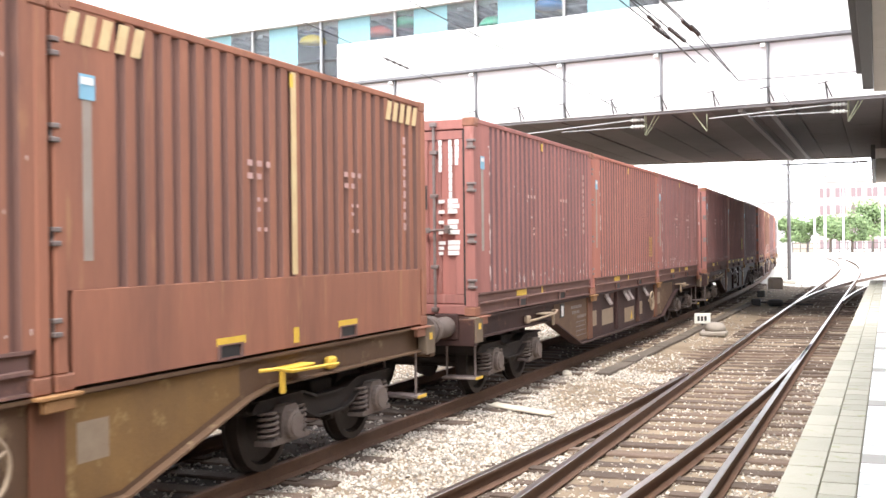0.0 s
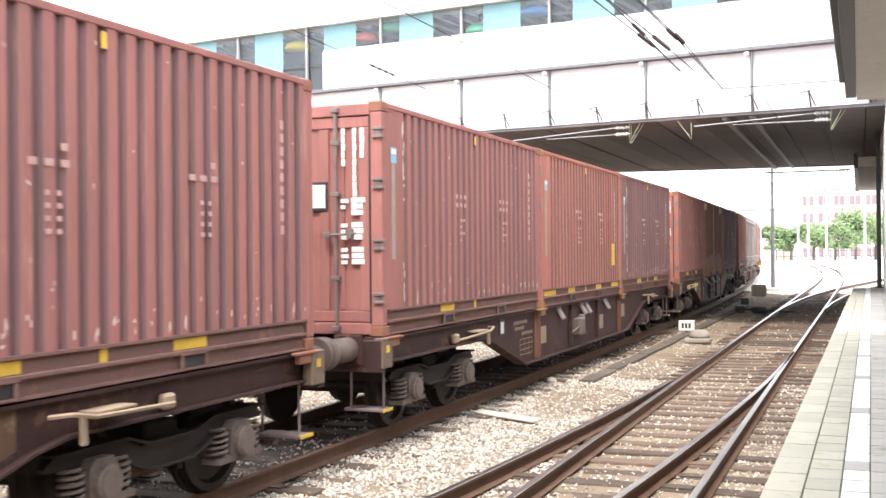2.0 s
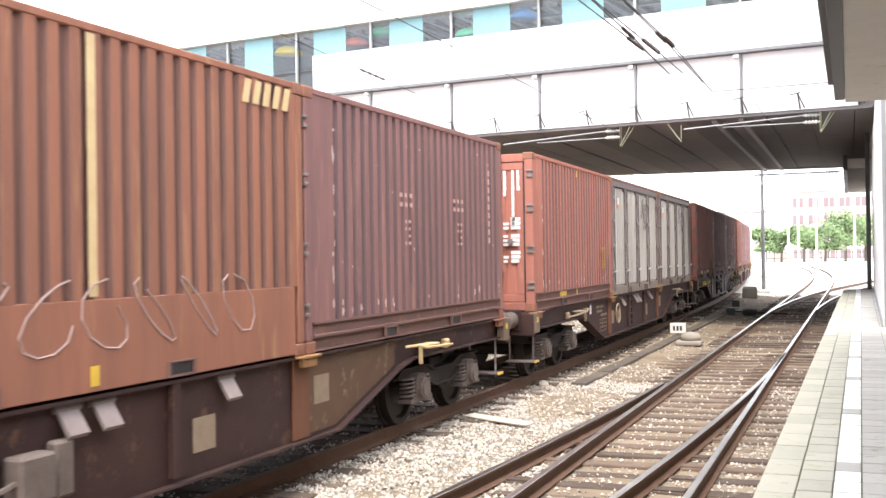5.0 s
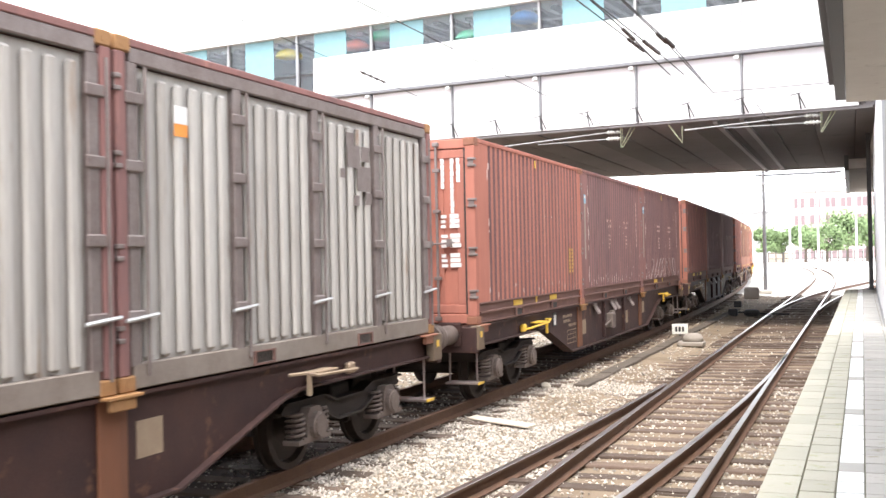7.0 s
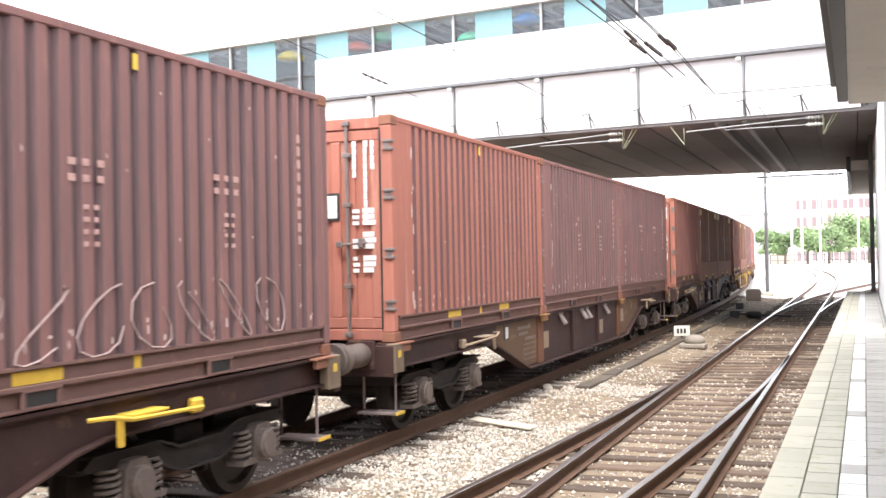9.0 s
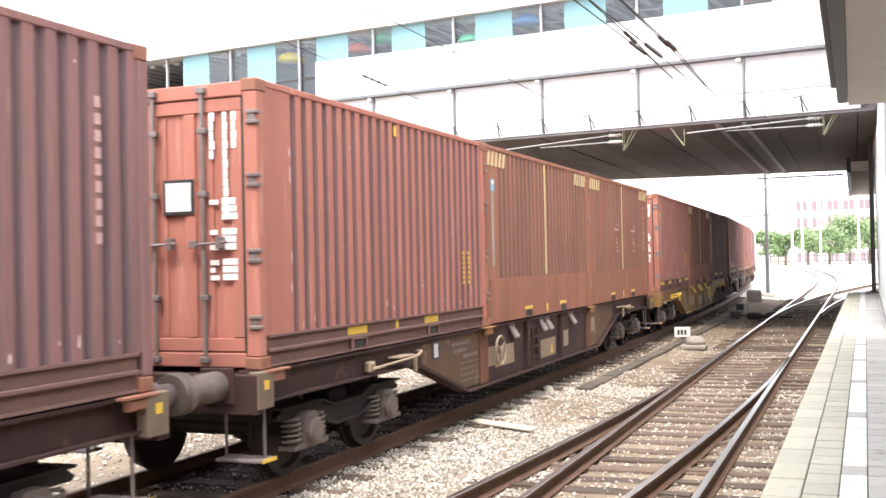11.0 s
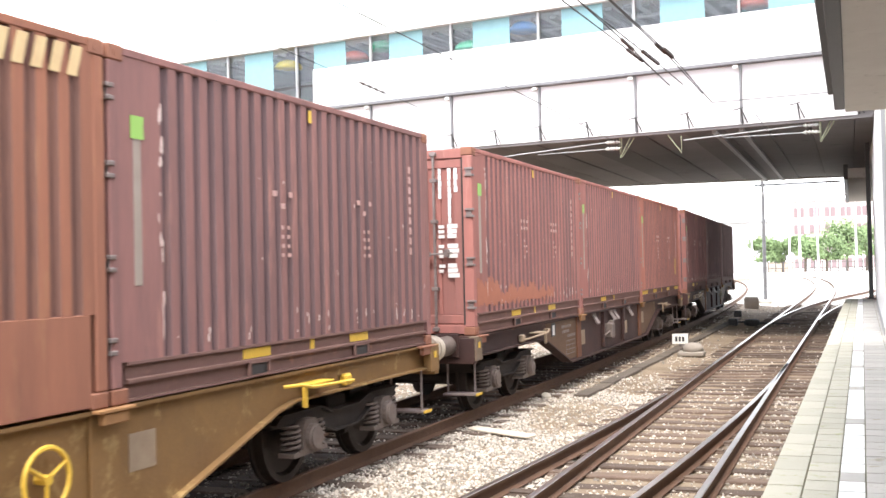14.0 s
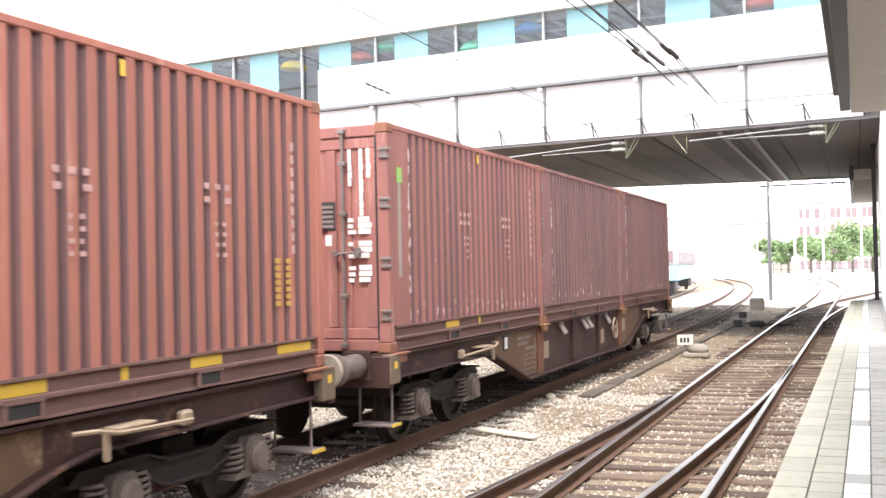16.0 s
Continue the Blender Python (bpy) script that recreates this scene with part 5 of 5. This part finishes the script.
        tube(bm, [(1.18, -0.62, 0.93), (1.30, -0.55, 0.96), (1.32, 0.35, 0.99), (1.30, 0.55, 1.03), (1.18, 0.66, 1.02)], 0.018, 6)
        box(bm, 1.14, 1.31, -0.1, 0.32, 1.0, 1.02, 0.004)
        box(bm, 1.25, 1.29, 0.39, 0.45, 0.80, 1.0, 0.01)
        box(bm, 1.14, 1.22, -0.70, -0.55, 0.90, 1.02, 0.02)
    elif kind == "valve_box":
        box(bm, 1.136, 1.30, -0.22, 0.1, 0.55, 0.86, 0.02)
        box(bm, 1.136, 1.24, 0.16, 0.34, 0.52, 0.90, 0.02)
        tube(bm, [(1.2, -0.5, 0.62), (1.25, -0.22, 0.7)], 0.02, 6)
    elif kind == "ladder":
        for y in (-0.16, 0.16):
            box(bm, 1.15, 1.19, y - 0.015, y + 0.015, 0.42, 0.98)
        for z in (0.5, 0.66, 0.82):
            box(bm, 1.15, 1.19, -0.16, 0.16, z, z + 0.025)
    elif kind == "data_panel":
        box(bm, 1.1355, 1.140, -0.45, 0.45, 0.56, 0.86)
    elif kind == "yellow_square":
        box(bm, 1.2705, 1.274, -9.15, -9.07, 0.99, 1.07)
    elif kind == "step_edge":
        box(bm, 1.201, 1.212, -9.10, -8.86, 0.328, 0.362)
    elif kind == "stencil_frame":
        for z in (0.47, 0.55, 0.63, 0.71):
            box(bm, 1.1393, 1.1405, -3.95, -3.30, z, z + 0.012)
        for y in (-3.95, -3.72, -3.50, -3.312):
            box(bm, 1.1393, 1.1407, y, y + 0.012, 0.47, 0.722)
    elif kind == "stencil_line":
        for r, (a, n) in enumerate(((-4.25, 7), (-4.20, 5), (-3.85, 6))):
            for c in range(n):
                box(bm, 1.1393, 1.1405, a + c * 0.10, a + c * 0.10 + 0.07, 0.96 - r * 0.09, 1.01 - r * 0.09)
    elif kind == "label_holder":
        box(bm, 1.136, 1.150, -4.95, -4.70, 0.86, 1.09, 0.004)
    elif kind == "label_sheet":
        box(bm, 1.1505, 1.153, -4.90, -4.77, 0.88, 1.05)
    elif kind == "belly_patch":
        prism(bm, [(-5.3, 1.10), (-3.12, 1.10), (-3.12, 0.375), (-3.78, 0.375), (-5.3, 0.84)], 1.1355, 1.139)
    elif kind == "small_panel":
        box(bm, 1.1355, 1.140, -0.16, 0.16, 0.62, 0.90)
    return to_mesh(kind, bm, m, smooth)


@functools.lru_cache(None)
def bogie_mesh(kind):
    bm = B()
    smooth = False
    if kind == "side_frame":
        o = [(-1.40, 0.63), (-1.30, 0.70), (-0.55, 0.70), (-0.35, 0.62), (0.35, 0.62), (0.55, 0.70), (1.30, 0.70), (1.40, 0.63), (1.36, 0.60),
             (0.62, 0.60), (0.42, 0.50), (0.25, 0.44), (-0.25, 0.44), (-0.42, 0.50), (-0.62, 0.60), (-1.36, 0.60)]
        prism(bm, o, 0.93, 1.00)
        prism(bm, [(-1.36, 0.70), (-0.55, 0.70), (-0.3, 0.62), (0.3, 0.62), (0.55, 0.70), (1.36, 0.70), (1.36, 0.722), (0.56, 0.722), (0.3, 0.642), (-0.3, 0.642), (-0.56, 0.722), (-1.36, 0.722)], 0.89, 1.05)
        prism(bm, [(-0.66, 0.575), (-0.44, 0.475), (-0.26, 0.42), (0.26, 0.42), (0.44, 0.475), (0.66, 0.575), (0.66, 0.597), (0.42, 0.497), (0.25, 0.442), (-0.25, 0.442), (-0.42, 0.497), (-0.66, 0.597)], 0.89, 1.05)
        m = M["bogie"]
    elif kind == "bolster":
        box(bm, -0.93, 0.93, -0.22, 0.22, 0.50, 0.76, 0.02)
        m = M["bogie"]
    elif kind == "end_beam":
        box(bm, -0.93, 0.93, -0.06, 0.06, 0.58, 0.72, 0.01)
        m = M["bogie"]
    elif kind == "axlebox":
        prism(bm, [(-0.34, 0.30), (0.34, 0.30), (0.34, 0.345), (0.17, 0.36), (0.15, 0.58), (0.10, 0.64), (-0.10, 0.64), (-0.15, 0.58), (-0.17, 0.36), (-0.34, 0.345)], 0.92, 1.10)
        lathe(bm, [(0, 0.135), (0.05, 0.135), (0.06, 0.11), (0.075, 0.11)], (1.10, 0, 0.46), (1, 0, 0), 16)
        m = M["axlebox"]
    elif kind == "spring":
        for dy in (0.0,):
            pts = []
            for i in range(61):
                a = i / 60 * 5 * math.tau
                pts.append((1.01 + 0.085 * math.cos(a), 0.085 * math.sin(a), 0.35 + 0.25 * i / 60))
            tube(bm, pts, 0.016, 5)
        m = M["axlebox"]
    elif kind == "wheelset":
        for s in (1, -1):
            lathe(bm, [(0.0, 0.10), (0.0, 0.36), (0.0, 0.40), (-0.01, 0.485), (0.03, 0.488), (0.035, 0.462), (0.135, 0.455), (0.135, 0.39), (0.08, 0.36), (0.06, 0.2), (0.10, 0.13), (0.15, 0.10)],
                  (s * 0.68, 0, 0), (s, 0, 0), 28)
        rod(bm, (-1.0, 0, 0), (1.0, 0, 0), 0.085, 12)
        smooth = False
        m = M["wheel"]
    elif kind == "brake_beam":
        for y in (-0.36, 0.36):
            box(bm, -0.85, 0.85, y - 0.04, y + 0.04, 0.30, 0.38, 0.01)
            for x in (-0.75, 0.75):
                box(bm, x - 0.05, x + 0.05, y - 0.03 + math.copysign(0.03, y), y + 0.03 + math.copysign(0.06, y), 0.28, 0.62, 0.015)
        m = M["bogie"]
    return to_mesh(kind, bm, m, smooth)


WHEELS = []


def wagon(frame_mat, wheel_at=None, wheel_paint="data_panel", pale_buffers=False, lever="data_panel", flaps="grey_plate", ladder_at=None, patch="", valve=False, panels=False, seed=1):
    w = thing("flat_wagon", None, None, {"frame_brown": "rust-brown", "frame_tan": "tan and brown", "frame_ochre": "ochre yellow"}[frame_mat]
              + " bogie container flat wagon with fish-bellied sills", "railway wagon", "wagons of the goods train")
    rng = random.Random(seed)
    part("centre_sill", wagon_mesh("centre_sill", frame_mat), None, w)
    for y in (-7.1, -4.6, -3.1, 0, 3.1, 4.6, 7.1):
        part("cross_member", wagon_mesh("cross_member", frame_mat), None, w).matrix_basis = pose(0, y, 0)
    for sx in (1, -1):
        s = part("side_sill", flipped(wagon_mesh("side_sill", frame_mat), sx, 1), None, w, "fish-bellied side sill with rust streaks")
        part("top_flange", flipped(wagon_mesh("top_flange", frame_mat), sx, 1), None, s)
        part("bottom_flange", flipped(wagon_mesh("bottom_flange", frame_mat), sx, 1), None, s)
        ink = "data_panel" if frame_mat == "frame_brown" and not patch else "bars_dark"
        tagged(part("stencil_frame", flipped(wagon_mesh("stencil_frame", ink), sx, 1), None, s, "stencilled table frame"), kind="stuff")
        tagged(part("stencil_line", flipped(wagon_mesh("stencil_line", ink), sx, 1), None, s, "rows of unreadable stencilling"), kind="stuff")
        holder = part("label_holder", flipped(wagon_mesh("label_holder", "dark_steel"), sx, 1), None, w, "dark label holder")
        part("label_sheet", flipped(wagon_mesh("label_sheet", "white_print"), sx, 1), None, holder, "white paper label")
        for y in (-3.05, 3.05):
            part("rust_post", flipped(wagon_mesh("rust_post", "frame_ochre" if frame_mat == "frame_ochre" else "rust_orange"), sx, 1), None, s, "rust-orange sill post").matrix_basis = pose(0, y, 0)
        if panels:
            part("data_panel", flipped(wagon_mesh("data_panel", "data_panel"), sx, 1), None, s, "pale data panel").matrix_basis = pose(0, rng.uniform(-2.2, -1.6), -0.04)
        part("small_panel", flipped(wagon_mesh("small_panel", "data_panel"), sx, 1), None, s, "pale panel").matrix_basis = pose(0, 3.5, 0.02)
        part("small_panel", flipped(wagon_mesh("small_panel", "data_panel"), sx, 1), None, s, "pale panel").matrix_basis = pose(0, -2.66, -0.06)
        for y in (-8.9, -3.06, 3.06, 8.9):
            part("spigot_plate", flipped(wagon_mesh("spigot_plate", "casting" if abs(y) > 5 else "ochre_casting"), sx, 1), None, w).matrix_basis = pose(0, y, 0)
        for y in (-1.75, -0.18, 0.18, 1.75):
            part("spigot_flap", flipped(wagon_mesh("flap", flaps), sx, 1), None, w, "folded steel spigot flap").matrix_basis = pose(0, y, 0)
        if wheel_at is not None:
            part("handwheel", flipped(wagon_mesh("handwheel", wheel_paint), sx, 1), None, w, "spoked brake handwheel").matrix_basis = pose(0, wheel_at, 0.03)
        if ladder_at is not None:
            part("ladder", flipped(wagon_mesh("ladder", frame_mat), sx, 1), None, w, "short steel ladder").matrix_basis = pose(0, ladder_at, 0)
        for y in (-1.0, 1.0):
            part("stiffener", flipped(wagon_mesh("stiffener", frame_mat), sx, 1), None, s).matrix_basis = pose(0, y, 0)
        if patch:
            for sy in (1, -1):
                part("painted_panel", flipped(wagon_mesh("belly_patch", patch), sx, sy), None, s, "repainted tan sill panel")
        part("data_panel", flipped(wagon_mesh("small_panel", "data_panel"), sx, 1), None, s, "pale data panel").matrix_basis = pose(0, 1.45, -0.1)
        if panels:
            mark = part("warning_panel", flipped(wagon_mesh("data_panel", "data_panel"), sx, 1), None, s, "pale panel with a warning triangle")
            mark.matrix_basis = pose(0, 0.42 if valve else 0.3, -0.12)
            part("warning_triangle", flipped(wagon_mesh("warning_triangle", "yellow"), sx, 1), None, mark, "yellow triangle").matrix_basis = pose(0, 0.2, 0.6)
        if valve:
            part("valve_box", flipped(wagon_mesh("valve_box", "axlebox"), sx, 1), None, w).matrix_basis = pose(0, -0.55, 0)
        for sy in (1, -1):
            part("buffer", flipped(wagon_mesh("buffer", "axlebox"), sx, sy), None, w, "round buffer")
            part("buffer_head", flipped(wagon_mesh("buffer_head", "buffer_pale" if pale_buffers else "axlebox"), sx, sy), None, w)
            br = part("corner_bracket", flipped(wagon_mesh("corner_bracket", frame_mat if frame_mat == "frame_ochre" else "bracket_tan"), sx, sy), None, w)
            part("yellow_square", flipped(wagon_mesh("yellow_square", "yellow"), sx, sy), None, br, "small yellow square")
            part("buffer_stock", flipped(wagon_mesh("buffer_stock", frame_mat), sx, sy), None, w)
            part("brake_lever", flipped(wagon_mesh("brake_lever", lever), sx, sy), None, w, "shunter's lever rail").matrix_basis = pose(0, sy * -6.2, 0)
            st = part("step", flipped(wagon_mesh("step", "grey_plate"), sx, sy), None, w, "shunter's step")
            part("step_edge", flipped(wagon_mesh("step_edge", "yellow"), sx, sy), None, st, "yellow step edge")
    for sy in (1, -1):
        part("headstock", flipped(wagon_mesh("headstock", frame_mat), 1, sy), None, w)
        part("coupling", flipped(wagon_mesh("hook", "bogie"), 1, sy), None, w)
        b = part("bogie", bogie_mesh("bolster"), None, w, "grimy two-axle bogie")
        b.matrix_basis = pose(0, sy * 7.1, 0)
        part("brake_beam", bogie_mesh("brake_beam"), None, b)
        for y in (-1.3, 1.3):
            part("end_beam", bogie_mesh("end_beam"), None, b).matrix_basis = pose(0, y, 0)
        for sx in (1, -1):
            part("side_frame", flipped(bogie_mesh("side_frame"), sx, 1), None, b)
            for y in (-0.9, 0.9):
                part("axlebox", flipped(bogie_mesh("axlebox"), sx, 1), None, b).matrix_basis = pose(0, y, 0)
                for dy in (-0.25, 0.25):
                    part("coil_spring", flipped(bogie_mesh("spring"), sx, 1), None, b).matrix_basis = pose(0, y + dy, 0)
        for y in (-0.9, 0.9):
            o = part("wheelset", bogie_mesh("wheelset"), None, b)
            WHEELS.append((o, y, sy * 7.1 + y, w))
    return w


RB = "red-brown corrugated steel container "
DB = "dark brown corrugated steel container "
FREIGHT = [
    # frame, wagon options, three containers each
    ("frame_tan", dict(lever="yellow", wheel_at=2.45, patch="frame_ochre"), [
        dict(colour="rust", low=True, label="rust-orange container with a plain lower plate"),
        dict(colour="rust", scuffs=6, label="rust-orange corrugated steel container"),
        dict(colour="rust", low=True, strip=True, hazard=True, sticker="blue", pockets=2, marks=1, label="rust-red container with cream stripe and hazard marks")]),
    ("frame_brown", dict(wheel_at=2.3, patch="frame_tan", panels=True), [
        dict(colour="dull", sticker="blue", marks=1, scuffs=16, pockets=1, label=RB + "with scuffed foot and blue label"),
        dict(colour="red", sticker="blue", placard=True, pockets=1, scuffs=8, label=RB + "with yellow label panels"),
        dict(colour="dull", sticker="blue", marks=1, scuffs=20, pockets=2, label=RB + "with scraped paint")]),
    ("frame_brown", dict(valve=True), [
        dict(colour="dull", sticker="blue", marks=1, scuffs=14, pockets=1, label=RB + "with faded lettering"),
        dict(colour="red", sticker="blue", placard="bright", pockets=4, marks=1, castings="ochre_casting", label="bright red container with yellow pocket marks"),
        dict(colour="dark", sticker="blue", marks=1, scuffs=26, pockets=2, label=DB + "streaked with scraped paint")]),
    ("frame_brown", dict(patch="frame_tan", lever="cream", valve=True), [
        dict(colour="red", sticker="grey", marks=1, scuffs=6, pockets=2, label=RB + "on a brown wagon"),
        dict(colour="rust", low=True, hazard=True, strip=True, special="chalk", label="rust-red container with hazard marks and low plate"),
        dict(colour="dark", scuffs=10, marks=1, label=DB + "with grey-toned grooves")]),
    ("frame_brown", dict(wheel_at=-2.45, ladder_at=-0.8), [
        dict(colour="red", placard=True, pockets=1, scuffs=6, label=RB + "with twin yellow labels"),
        dict(colour="silver", castings="ochre_casting", label="grey ribbed open-side container with rusty posts"),
        dict(colour="silver", castings="ochre_casting", label="grey ribbed open-side container with brown patches")]),
    ("frame_brown", dict(lever="yellow", valve=True), [
        dict(colour="red", pockets=2, placard=True, scuffs=6, label=RB + "with yellow label panels"),
        dict(colour="dark", sticker="blue", marks=1, scuffs=18, label=DB + "with scuffed corrugations"),
        dict(colour="dark", marks=1, scuffs=16, special="chalk", sticker="blue", pockets=1, label=DB + "with a chalk scrawl")]),
    ("frame_brown", dict(lever="data_panel", patch="frame_tan"), [
        dict(colour="red", pockets=2, scuffs=8, label=RB + "with yellow pocket marks"),
        dict(colour="dark", scuffs=12, marks=1, label=DB + "with faded lettering"),
        dict(colour="dark", scuffs=10, marks=1, label=DB + "with grey-toned grooves")]),
    ("frame_brown", dict(wheel_at=-2.5, ladder_at=-0.6, patch="frame_tan", panels=True), [
        dict(colour="red", placard=True, pockets=2, scuffs=4, label=RB + "with twin yellow labels"),
        dict(colour="rust", low=True, strip=True, hazard=True, sticker="blue", pockets=2, label="rust-red container with cream stripe and blue label"),
        dict(colour="rust", low=True, strip=True, hazard=True, pockets=2, marks=1, label="rust-red container with cream stripe and low plate")]),
    ("frame_ochre", dict(lever="yellow", pale_buffers=True, wheel_at=2.4, wheel_paint="yellow", flaps="yellow", ladder_at=0.95, panels=True), [
        dict(colour="red", sticker="green", placard=True, pockets=4, scuffs=6, label=RB + "with a green label"),
        dict(colour="rust", low=True, strip=True, hazard=True, sticker="green", label="rust-red container with cream stripe and green label"),
        dict(colour="dark", sticker="green", scuffs=12, marks=1, pockets=2, label=DB + "with a green label")]),
    ("frame_brown", dict(pale_buffers=True, patch="frame_tan", valve=True), [
        dict(colour="dull", sticker="green", plate=True, special="primer", marks=1, scuffs=16, pockets=2, label=RB + "with a bare orange patch"),
        dict(colour="dull", scuffs=6, sticker="green", pockets=1, label=RB + "with a green label"),
        dict(colour="red", placard=True, pockets=4, marks=1, sticker="green", label=RB + "with twin yellow labels")]),
    ("frame_brown", dict(wheel_at=2.3, patch="frame_tan"), [
        dict(colour="dull", sticker="green", plate=True, marks=1, scuffs=20, pockets=1, label=RB + "with a green label at the train's end"),
        dict(colour="dark", scuffs=12, label=DB + "with scuffed foot"),
        dict(colour="dark", scuffs=10, label=DB + "at the end of the train")]),
]
TRAIN_PARTS = []                       # (thing, wagon number, offset along the wagon, height)
for number, (frame_mat, options, load) in enumerate(FREIGHT):
    TRAIN_PARTS.append((wagon(frame_mat, seed=number + 1, **options), number, 0.0, 0.0))
    for k, spec in enumerate(load):
        TRAIN_PARTS.append((container(seed=number * 3 + k + 1, **spec), number, (k - 1) * CPITCH, DECK))

SPEED = 11.25
LAG = [(-1, -7.75), (0, -7.51), (0.5, -7.36), (1.5, -7.17), (3.5, -6.85), (5, -6.80), (7, -6.84), (9, -6.87), (11, -6.97), (12.5, -7.05), (14.5, -7.16), (16, -7.26), (17, -7.3)]


def head_at(t):
    return -SPEED * t + float(np.interp(t, [a for a, _ in LAG], [b for _, b in LAG]))


def wagon_pose(number, t):
    """The wagon stands on its two pivots, which follow the curve."""
    s = head_at(t) + number * WAGON + WAGON / 2
    a, b = TRAIN.at(s - 7.1), TRAIN.at(s + 7.1)
    d = b - a
    return Matrix.Translation((a + b) / 2) @ pose(0, 0, 0, 0, 0, -math.degrees(math.atan2(d.x, d.y)))


def motions():
    times = [i * 0.5 for i in range(33)]
    poses = {(n, t): wagon_pose(n, t) for n in range(len(FREIGHT)) for t in times}
    for ob, number, along, up in TRAIN_PARTS:
        shift = Matrix.Translation((0, along, up))
        walk(ob, [(t, poses[number, t] @ shift) for t in times])
    # wheels roll while they are near the platform
    numbers = {ob.name: n for ob, n, _, up in TRAIN_PARTS if up == 0.0}
    for ob, y, along, w in WHEELS:
        n = numbers[w.name]
        rows, angle, last = [(0, pose(0, y, 0.46))], 0.0, 0.0
        for i in range(1, 16 * 30):
            t = i / 30
            s = head_at(t) + n * WAGON + WAGON / 2 + along
            if 3 < s < 62:
                if last != (i - 1) / 30 and i > 1:
                    rows.append(((i - 1) / 30, pose(0, y, 0.46, math.degrees(angle))))
                angle += SPEED / 30 / 0.46
                rows.append((t, pose(0, y, 0.46, math.degrees(angle) % 360)))
                last = t
        rows.append((16, pose(0, y, 0.46, math.degrees(angle) % 360)))
        walk(ob, rows)


motions()
